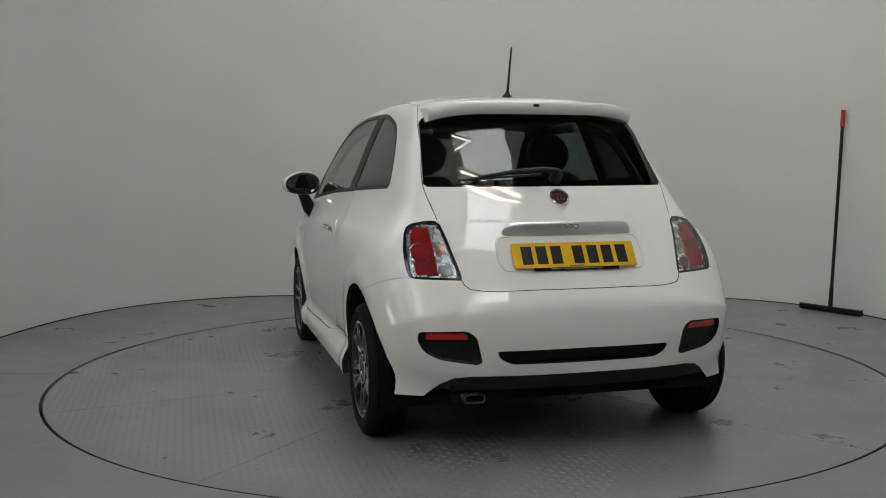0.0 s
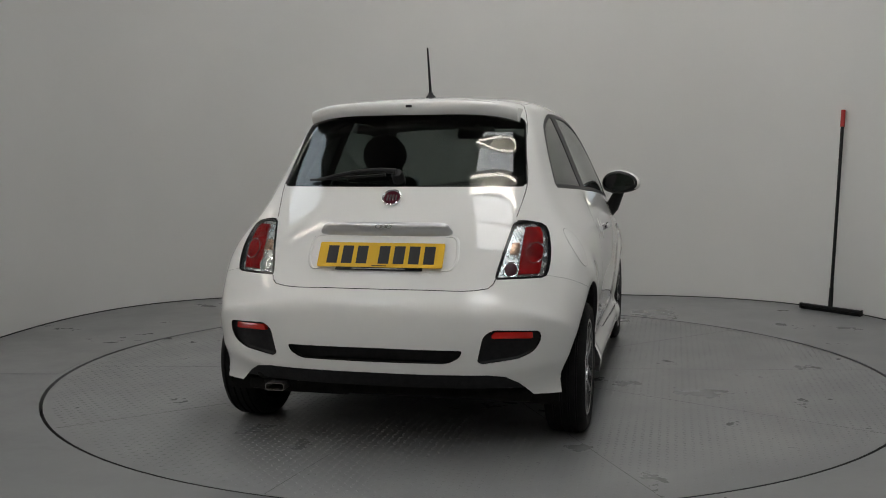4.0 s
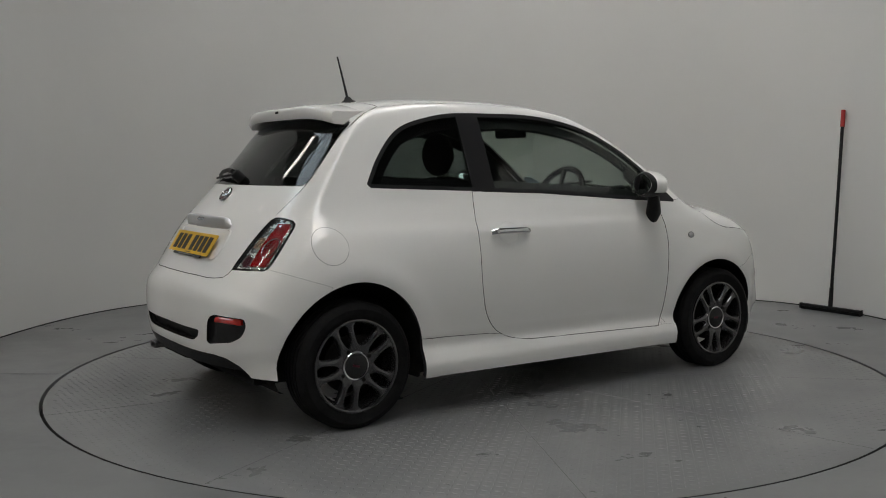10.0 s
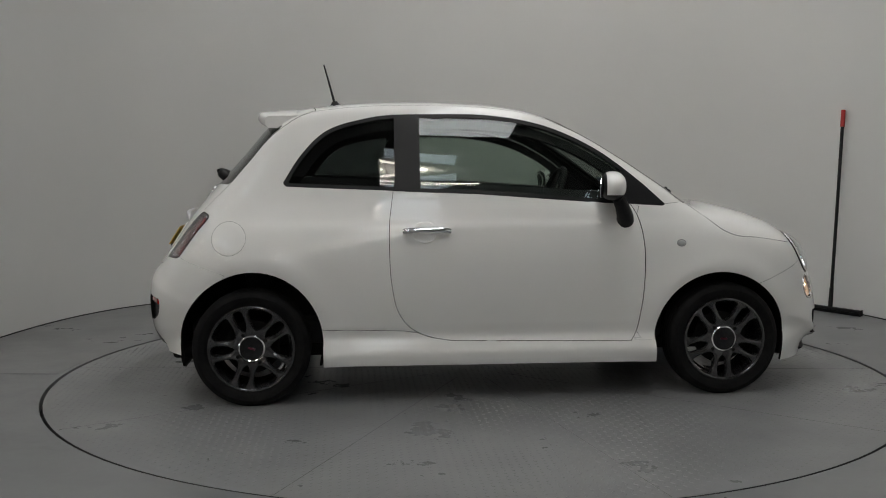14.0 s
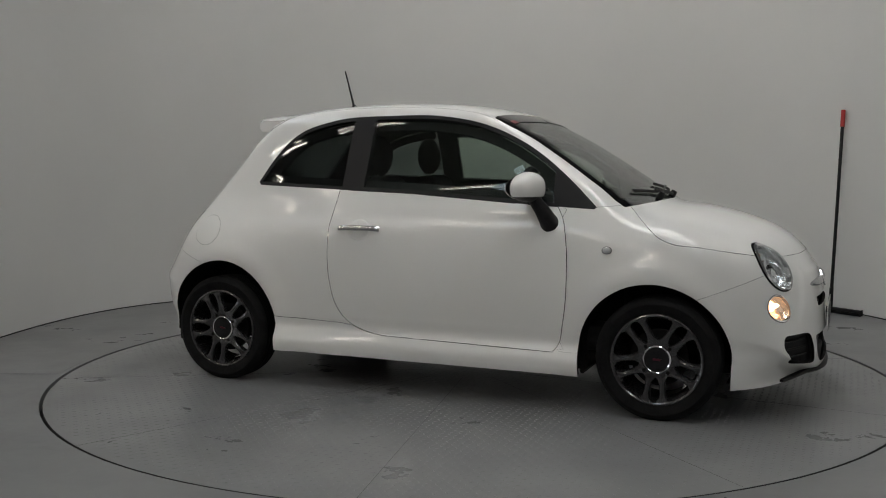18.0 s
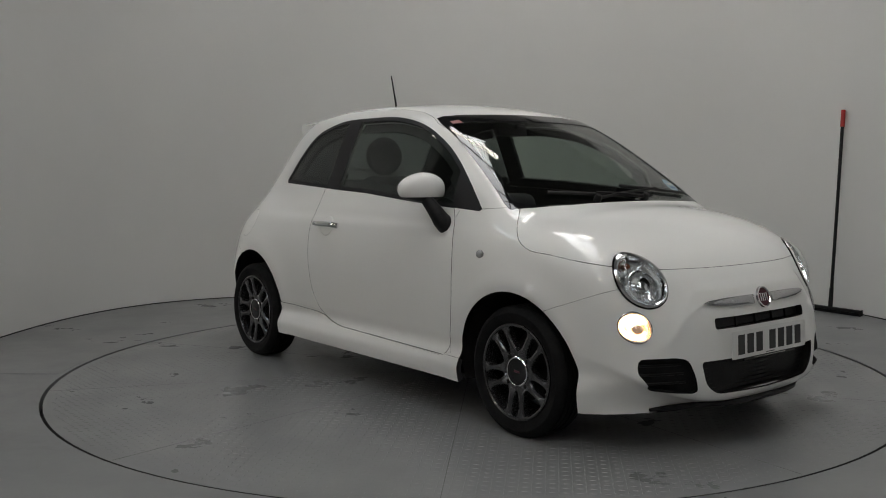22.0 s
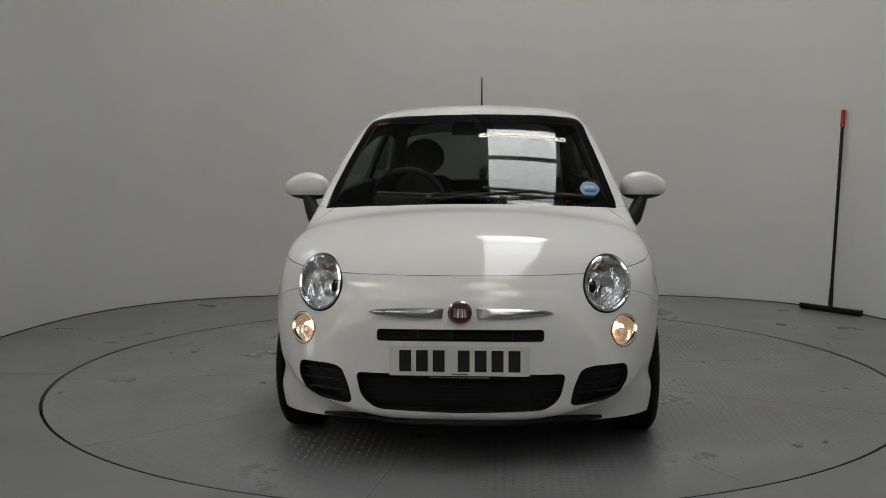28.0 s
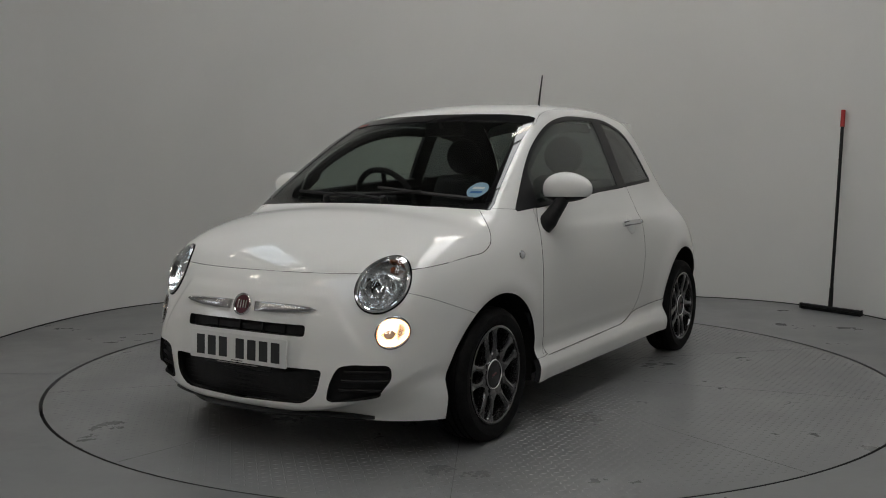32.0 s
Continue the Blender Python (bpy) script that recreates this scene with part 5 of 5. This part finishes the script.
def build_rear(car, lamps):
    slot = rounded([(-0.362, 0.432), (0.362, 0.432), (0.348, 0.400), (0.30, 0.372), (-0.30, 0.372), (-0.348, 0.400)], 0.012)
    part("rear_slot", rings_on_hull("back", slot, [(1.02, -0.004), (0.99, -0.028), (0.6, -0.030), (0, -0.030)]), BLACK, car, "black mesh slot across the rear bumper")
    refl = rounded([(0.648, 0.505), (0.465, 0.512), (0.430, 0.488), (0.406, 0.382), (0.43, 0.372), (0.573, 0.392), (0.630, 0.422), (0.654, 0.47)], 0.022)
    strip = rounded([(0.618, 0.497), (0.482, 0.499), (0.468, 0.485), (0.468, 0.475), (0.620, 0.472)], 0.006)
    for s in (1, -1):
        o = refl if s > 0 else mirrored(refl)
        r = part("reflector_pocket", rings_on_hull("back", o, [(1.03, -0.004), (0.98, -0.014), (0.85, -0.022), (0.5, -0.024), (0, -0.024)]), BLACK, car, "black pocket in the rear bumper")
        part("reflector", patch("back", strip if s > 0 else mirrored(strip), -0.022, -0.008), REDDARK, r, "red reflector strip")
    n = hull_normal("back", 0, 0.777)
    m = facing(on_hull("back", [0.0], [0.777])[0] + n * 0.006, n)
    build_plate(car, m, YELLOW, "rear_number_plate", "yellow rear number plate with dark characters shown as bars")
    ring = rounded([(-0.305, 0.852), (-0.312, 0.76), (-0.29, 0.722), (0.29, 0.722), (0.312, 0.76), (0.305, 0.852)], 0.03, 6)
    part("plate_recess_rim", rings_on_hull("back", ring, [(1.02, -0.001), (1.008, 0.0025), (0.985, 0.0030), (0.965, -0.001)]), PAINT, car, "pressed rim round the number plate")
    ys = np.linspace(-0.278, 0.278, 37)
    k = 1 - np.abs(ys / 0.279) ** 16
    n = hull_normal("back", 0, 0.87)
    mid = on_hull("back", ys, 0.866 + 0.006 * k)
    bm = bmesh.new()
    rings = []
    for q, w in zip(mid, np.maximum(k, 0.02) ** 0.5):
        ring = []
        for a in np.linspace(0, math.pi, 11):
            ring.append(bm.verts.new(q + np.array((0, 0, 1)) * (0.033 * w * math.cos(a)) + n * (0.030 * w * math.sin(a) ** 0.8) - n * 0.002))
        rings.append(ring)
    for a, b in zip(rings, rings[1:]):
        for i in range(10):
            bm.faces.new((a[i], a[i + 1], b[i + 1], b[i]))
    h = part("tailgate_handle", bm, BEZEL, car, "bright chrome tailgate handle", smooth=60)
    for y in (-0.022, 0.0, 0.022):
        q = on_hull("back", [y], [0.872])[0]
        part("emblem_ring", lathe([(0.008, 0.0), (0.011, 0.003), (0.0135, 0.0), (0.011, -0.003)], 16, facing(q + hull_normal("back", 0, 0.872) * 0.035, hull_normal("back", 0, 0.872)) @ Matrix.Diagonal((1.1, 0.7, 1, 1)), True), SATIN, h)
    n = hull_normal("back", 0, 1.0)
    build_badge(car, facing(on_hull("back", [0.0], [1.0])[0] + n * 0.003, n), 0.042)
    # lamps behind their clear lens
    for s, lens in zip((1, -1), lamps):
        ring = circle(s * 0.605, 0.792, 0.036, 32, 0.040)
        part("lamp_ring", rings_on_hull("back", ring, [(1.0, -0.005), (0.97, -0.001), (0.94, -0.0015), (0.91, -0.005)]), SATIN, lens)
        rev = circle(s * 0.520, 0.733, 0.027, 28)
        part("reverse_lamp", rings_on_hull("back", rev, [(1.12, -0.016), (1.08, -0.006), (1.0, -0.006), (0.95, -0.012), (0.5, -0.016), (0, -0.017)]), FACETS, lens, "round clear reversing lamp")
        part("lamp_centre", rings_on_hull("back", rev, [(0.86, -0.013), (0.84, -0.009), (0.5, -0.008), (0, -0.008)]), GREYBOWL if s > 0 else MAROON, lens, "clear grey centre of the reversing lamp" if s > 0 else "dark red centre of the fog lamp")
        # coppery reflection in the silver bowl, painted as a patch of its own
        strip = [(s * y, z) for y, z in ((0.508, 0.790), (0.545, 0.790), (0.545, 0.832), (0.516, 0.832))][::s]
        part("copper_reflection_patch", patch("back", strip, -0.011, -0.006, steps=2, dome=0.002), COPPER, lens, "patch coloured like the copper reflection in the indicator's silver bowl")
    # spoiler over the rear window
    ys = np.linspace(-0.472, 0.472, 33)
    bm = bmesh.new()
    cols = []
    for y in ys:
        k = abs(y) / 0.472
        front_x = -0.90
        roof = PROF[np.argmin(np.abs(PROF[:, 0] - front_x) + (PROF[:, 1] < 1.3) * 9), 1]
        edge = k**2.4
        drop = 0.052 * k**2.2
        tx, tz = -1.146 + 0.055 * k**5, 1.412 - 0.032 * k**5
        fx, fz = front_x - 0.03 * edge, 1.4395 - drop
        pts = [(fx, fz - 0.010), (fx, fz), (fx * 0.55 + tx * 0.45, (fz * 0.5 + tz * 0.5) + 0.012 * (1 - edge)), (tx + 0.016, tz + 0.004), (tx + 0.005, tz - 0.001), (tx + 0.001, tz - 0.009), (tx - 0.002, tz - 0.036), (tx + 0.012, tz - 0.054), (fx - 0.06, fz - 0.065)]
        cols.append([bm.verts.new((x, y, z)) for x, z in pts])
    for a, b in zip(cols, cols[1:]):
        for i in range(9):
            bm.faces.new((a[i], a[(i + 1) % 9], b[(i + 1) % 9], b[i]))
    bm.faces.new(cols[0]); bm.faces.new(cols[-1][::-1])
    sp = part("spoiler", bm, PAINT, car, "white roof spoiler over the rear window", smooth=50)
    part("washer_nozzle", box(-1.152, -1.13, -0.014, 0.014, 1.390, 1.402, 0.003), BLACK, sp)
    # rear wiper
    w = part("rear_wiper", join(lathe([(0, 0.05), (0.02, 0.045), (0.026, 0.03), (0.026, -0.02)], 20, facing((-1.345, -0.01, 1.078), hull_normal("back", 0, 1.08))),
                                tube([(-1.385, -0.01, 1.112), (-1.382, 0.06, 1.118), (-1.365, 0.16, 1.112), (-1.338, 0.27, 1.094), (-1.312, 0.34, 1.080)], 0.012, 8, 0.6)), BLACK, car, "black rear wiper")
    part("blade", tube(on_hull("back", np.linspace(0.05, 0.40, 9), np.linspace(1.092, 1.070, 9)) + np.array((-0.008, 0, 0.006)), 0.006, 6), SEAL, w)
    # exhaust
    tip = rounded([(-0.042, -0.016), (0.042, -0.016), (0.042, 0.016), (-0.042, 0.016)], 0.015, 4)
    bm = bmesh.new()
    a = [bm.verts.new((-1.655, 0.435 + u, 0.240 + v)) for u, v in tip]
    b = [bm.verts.new((-1.50, 0.435 + u, 0.245 + v)) for u, v in tip]
    c = [bm.verts.new((-1.655, 0.435 + u * 0.9, 0.240 + v * 0.82)) for u, v in tip]
    d = [bm.verts.new((-1.53, 0.435 + u * 0.9, 0.245 + v * 0.82)) for u, v in tip]
    for p, q in ((a, b), (c, d), (a, c)):
        for i in range(len(tip)):
            j = (i + 1) % len(tip)
            bm.faces.new((p[i], p[j], q[j], q[i]))
    part("exhaust_tip", bm, STEEL, car, "oval metal exhaust tip")
    part("exhaust_heat_shield", box(-1.62, -1.45, 0.34, 0.53, 0.262, 0.31, 0.02), UNDER, car)


def build_sides(car):
    for s in (1, -1):
        where = "left" if s > 0 else "right"
        # door handle
        n = hull_normal(where, -0.31, 0.82)
        p = on_hull(where, [-0.31], [0.82])[0]
        cup = circle(-0.322, 0.818, 0.062, 32, 0.052)
        part("handle_cup", rings_on_hull(where, cup, [(1.0, 0.0002), (0.97, 0.0022), (0.92, 0.0036), (0.86, 0.0034), (0.6, 0.0016), (0.3, 0.0008), (0, 0.0006)]), PAINT, car, "shallow white cup behind the door handle")
        pts = on_hull(where, np.linspace(-0.425, -0.205, 12), np.full(12, 0.8215)) + n * 0.026
        pts[0] -= n * 0.016; pts[1] -= n * 0.004; pts[-1] -= n * 0.018; pts[-2] -= n * 0.005
        bm = tube(pts, 0.0125, 12)
        for v in bm.verts:
            v.co.z = 0.8215 + (v.co.z - 0.8215) * 1.15
        hd = part("door_handle", bm, CHROME, car, "chrome door handle")
        part("lock", lathe([(0, 0.003), (0.009, 0.003), (0.0105, 0.0)], 16, facing(on_hull(where, [-0.405], [0.8215])[0] + n * 0.036, n)), SATIN, hd)
        # side repeater
        o = circle(0.933, 0.755, 0.019, 24, 0.014)
        r = part("side_indicator", rings_on_hull(where, o, [(1.1, -0.001), (1.05, 0.004), (0.9, 0.006), (0.5, 0.009), (0, 0.010)]), mat("smoked_lens", (0.45, 0.46, 0.46), 0.08, coat=1.0), car, "small clear side indicator")
        part("indicator_rim", rings_on_hull(where, o, [(1.3, -0.001), (1.2, 0.003), (1.05, 0.003)]), SATIN, r)
        # door mirror: black foot and arm, white cap, glass
        foot = on_hull(where, [0.652], [0.878])[0]
        arm = tube([foot + np.array((0.005, -s * 0.01, -0.012)), foot + np.array((0.0, s * 0.018, 0.012)), foot + np.array((-0.02, s * 0.038, 0.055)), foot + np.array((-0.05, s * 0.062, 0.105))], 0.046, 14, 0.62)
        mir = part("door_mirror", arm, BLACK, car, "door mirror on a black plastic arm")
        bm = bmesh.new()
        bmesh.ops.create_uvsphere(bm, u_segments=32, v_segments=20, radius=1.0)
        c = np.array((0.572, s * 0.827, 1.036))
        box_out = lambda u: math.copysign(abs(u) ** 0.82, u)
        for v in bm.verts:
            x, y, z = box_out(v.co.x), box_out(v.co.y), box_out(v.co.z)
            x = x * (0.066 if x > 0 else 0.060)
            if x < 0:
                x = max(x, -0.052)
            k = 1 - 0.22 * max(0, y * s)
            v.co = (c[0] + x, c[1] + y * 0.114, c[2] + z * 0.070 * k - 0.008 * abs(y) ** 2)
        bmesh.ops.bisect_plane(bm, geom=bm.verts[:] + bm.edges[:] + bm.faces[:], plane_co=(0, 0, c[2] - 0.042), plane_no=(0, 0, 1), clear_inner=True)
        bmesh.ops.bisect_plane(bm, geom=bm.verts[:] + bm.edges[:] + bm.faces[:], plane_co=(c[0] - 0.030, 0, 0), plane_no=(1, 0, 0), clear_inner=True)
        sweep = Matrix.Translation(c) @ pose(0, 0, 0, 0, 0, 11 * s) @ Matrix.Translation(-Vector(c))
        bm.transform(sweep)
        part("mirror_cap", bm, PAINT, mir, "white painted mirror cap")
        bm = bmesh.new()
        bmesh.ops.create_uvsphere(bm, u_segments=32, v_segments=20, radius=1.0)
        for v in bm.verts:
            x, y, z = box_out(v.co.x), box_out(v.co.y), box_out(v.co.z)
            k = 1 - 0.22 * max(0, y * s)
            v.co = (c[0] + (x * 0.061 if x > 0 else max(x * 0.058, -0.050)), c[1] + y * 0.1125, c[2] + z * 0.0685 * k - 0.008 * abs(y) ** 2)
        bm.transform(sweep)
        part("mirror_housing", bm, BLACK, mir, "black plastic mirror housing")
        gl = [(0.096 * math.cos(a) * (1 if math.cos(a) * s < 0 else 1.0), 0.054 * math.sin(a) * (1 - 0.2 * max(0, math.cos(a)))) for a in np.linspace(0, 2 * math.pi, 33)[:-1]]
        gm = sweep @ facing((c[0] - 0.0495, c[1], c[2] - 0.002), (-1, -s * 0.10, 0.04))
        part("mirror_glass", slab([(x * (-1 if s > 0 else 1), y) for x, y in gl][:: (-1 if s > 0 else 1)], 0.003, gm), MIRROR, mir, "mirror glass")
    # fuel flap
    o = circle(-1.25, 0.796, 0.081, 44, 0.079)
    fl = part("fuel_flap", rings_on_hull("right", o, [(0.984, 0.0003), (0.978, 0.0018), (0.92, 0.0022), (0.6, 0.0022), (0.3, 0.0022), (0, 0.0022)]), PAINT, car, "round white fuel flap")
    part("flap_gap", rings_on_hull("right", o, [(1.0, 0.0006), (0.994, 0.0008), (0.986, 0.0006)]), SEAL, fl)


def build_top(car):
    # aerial
    a = part("aerial", tube([(-0.756, 0, 1.475), (-0.770, 0, 1.53), (-0.791, 0, 1.61), (-0.812, 0, 1.686)], 0.0070, 10, 0.55), BLACK, car, "black roof aerial")
    part("aerial_foot", join(lathe([(0.030, 0.0), (0.027, 0.008), (0.015, 0.018), (0.009, 0.032), (0, 0.034)], 20, pose(-0.752, 0, 1.455, 0, -8, 0) @ Matrix.Diagonal((1.5, 0.8, 1, 1)))), BLACK, a)
    # front wipers
    for y0, y1, lo, hi, py in ((0.10, -0.42, 0.985, 1.008, 0.17), (0.56, 0.06, 0.985, 1.030, -0.20)):
        ys = np.linspace(y0 if py < 0 else y0 + 0.0, y1, 11)
        zs = np.linspace(lo, hi, 11)
        n = np.array((0.5, 0, 0.86))
        p = on_hull("front", ys, zs) + n * 0.008
        w = part("wiper_blade", tube(p, 0.0075, 8), SEAL, car, "black windscreen wiper blade")
        mid = p[5] + n * 0.009
        foot = on_hull("front", [py - (0.02 if py > 0 else -0.02)], [0.975])[0] + n * 0.01
        part("wiper_arm", tube([foot, foot * 0.6 + mid * 0.4 + n * 0.006, mid], 0.008, 8, 0.7), BLACK, w)
        part("wiper_pivot", lathe([(0, 0.02), (0.014, 0.018), (0.018, 0.0), (0.018, -0.02)], 14, facing(foot, n)), BLACK, w)
    # stickers inside the windscreen
    o = [(0.515, 1.010), (0.575, 1.008), (0.592, 1.032), (0.575, 1.056), (0.515, 1.058), (0.50, 1.034)]
    t = part("tax_sticker", rings_on_hull("front", curve_through(o, 0.01, True), [(1.0, -0.006), (0.6, -0.006), (0.3, -0.006), (0, -0.006)]), mat("pale_blue_print", (0.30, 0.48, 0.62), 0.4), car, "pale blue and white sticker in the windscreen corner")
    for z0 in (1.018, 1.036):
        o = [(0.52, z0), (0.572, z0 - 0.001), (0.572, z0 + 0.009), (0.52, z0 + 0.010)]
        part("sticker_bar", rings_on_hull("front", o, [(1.0, -0.0045), (0.5, -0.0045), (0, -0.0045)]), WHITEPRINT if z0 > 1.03 else BLUE, t)
    o = [(-0.50, 1.338), (-0.44, 1.345), (-0.44, 1.360), (-0.495, 1.352)]
    part("red_sticker", rings_on_hull("front", o, [(1.0, 0.0015), (0.5, 0.0015), (0, 0.0015)]), mat("faded_red", (0.20, 0.03, 0.03), 0.4), car, "small faded red sticker")


def build_cabin(car):
    """Dark cabin: dashboard, wheel, seats with round head restraints, mirror."""
    d = part("dashboard", box(0.42, 0.98, -0.62, 0.62, 0.62, 0.93, 0.07, 4), TRIM, car, "dark dashboard")
    part("instrument_hood", box(0.46, 0.70, -0.50, -0.20, 0.88, 1.0, 0.05, 4), TRIM, d)
    part("centre_console", box(0.20, 0.60, -0.12, 0.12, 0.30, 0.72, 0.04, 3), TRIM, car)
    ring = bmesh.new()
    n, k = 40, 10
    m = pose(0.36, -0.34, 0.955, 0, -64, 0)
    vs = [[ring.verts.new(m @ Vector(((0.178 + 0.016 * math.cos(b)) * math.cos(a), (0.178 + 0.016 * math.cos(b)) * math.sin(a), 0.016 * math.sin(b)))) for b in np.linspace(0, 2 * math.pi, k, endpoint=False)] for a in np.linspace(0, 2 * math.pi, n, endpoint=False)]
    for i in range(n):
        for j in range(k):
            ring.faces.new((vs[i][j], vs[(i + 1) % n][j], vs[(i + 1) % n][(j + 1) % k], vs[i][(j + 1) % k]))
    sw = part("steering_wheel", ring, TRIM, car, "dark steering wheel")
    part("wheel_boss", lathe([(0, 0.03), (0.055, 0.02), (0.07, -0.02), (0.03, -0.25), (0, -0.25)], 24, m), TRIM, sw)
    for a in (10, 170, 270):
        part("wheel_spoke", tube([m @ Vector((0.04 * math.cos(radians(a)), 0.04 * math.sin(radians(a)), 0)), m @ Vector((0.17 * math.cos(radians(a)), 0.17 * math.sin(radians(a)), 0))], 0.014, 8), TRIM, sw)
    for s in (-1, 1):
        y = s * 0.33
        seat = part("front_seat", box(-0.30, 0.22, y - 0.23, y + 0.23, 0.36, 0.56, 0.07, 4), CLOTH, car, "dark cloth front seat")
        bm = box(-0.07, 0.07, y - 0.225, y + 0.225, 0.0, 0.60, 0.065, 4)
        for v in bm.verts:
            v.co.y = y + (v.co.y - y) * (1 - 0.32 * max(0, v.co.z - 0.3) / 0.3)
        bm.transform(pose(-0.245, 0, 0.50, 0, -16, 0))
        part("seat_back", bm, CLOTH, seat)
        c = (-0.425, y, 1.19)
        bm = bmesh.new()
        bmesh.ops.create_uvsphere(bm, u_segments=28, v_segments=18, radius=1.0)
        for v in bm.verts:
            v.co = (c[0] + v.co.x * 0.055, c[1] + v.co.y * 0.118, c[2] + v.co.z * 0.108)
        part("head_restraint", bm, CLOTH, seat, "round dark head restraint")
        for dy in (-0.035, 0.035):
            part("restraint_post", tube([(-0.412, y + dy, 1.03), (-0.422, y + dy, 1.12)], 0.006, 8), CHROME, seat)
    for s in (-1, 1):
        rb = part("rear_seat", box(-1.15, -0.72, s * 0.27 - 0.25, s * 0.27 + 0.25, 0.38, 0.54, 0.06, 3), CLOTH, car, "dark cloth rear seat")
        bm = box(-0.06, 0.06, s * 0.27 - 0.25, s * 0.27 + 0.25, 0, 0.50, 0.055, 3)
        bm.transform(pose(-1.12, 0, 0.48, 0, -14, 0))
        part("seat_back", bm, CLOTH, rb)
    part("parcel_shelf", box(-1.33, -1.15, -0.42, 0.42, 0.93, 0.95, 0.006), TRIM, car, "dark parcel shelf")
    part("rear_floor", box(-1.45, 0.9, -0.60, 0.60, 0.26, 0.38, 0.02), TRIM, car)
    mm = facing((0.30, -0.01, 1.325), (-1, -0.12, -0.1))
    rv = part("rear_view_mirror", slab(rounded([(-0.115, -0.034), (0.115, -0.034), (0.105, 0.036), (-0.105, 0.036)], 0.02), 0.03, mm, 0.006), BLACK, car, "black rear-view mirror")
    part("mirror_stalk", tube([(0.325, -0.01, 1.33), (0.36, 0.0, 1.375)], 0.012, 10), BLACK, rv)
    part("sun_visor", box(0.05, 0.22, 0.08, 0.46, 1.372, 1.390, 0.007, 2), TRIM, car)
    part("sun_visor", box(0.05, 0.22, -0.46, -0.08, 1.372, 1.390, 0.007, 2), TRIM, car)


def build_details(car, info):
    build_front(car)
    build_rear(car, info["lamp"])
    build_sides(car)
    build_top(car)
    build_cabin(car)


car = build_car()


# ---- movement: the turntable turns evenly and carries the car ----
def motions():
    start, rate = 106.60, -7.1094
    times = [i * 1.0 for i in range(33)]
    walk(turntable, [(t, pose(0, 0, 0, 0, 0, start + rate * t)) for t in times])
    walk(car, [(t, pose(0, 0, 0, 0, 0, start + rate * t)) for t in times])


motions()
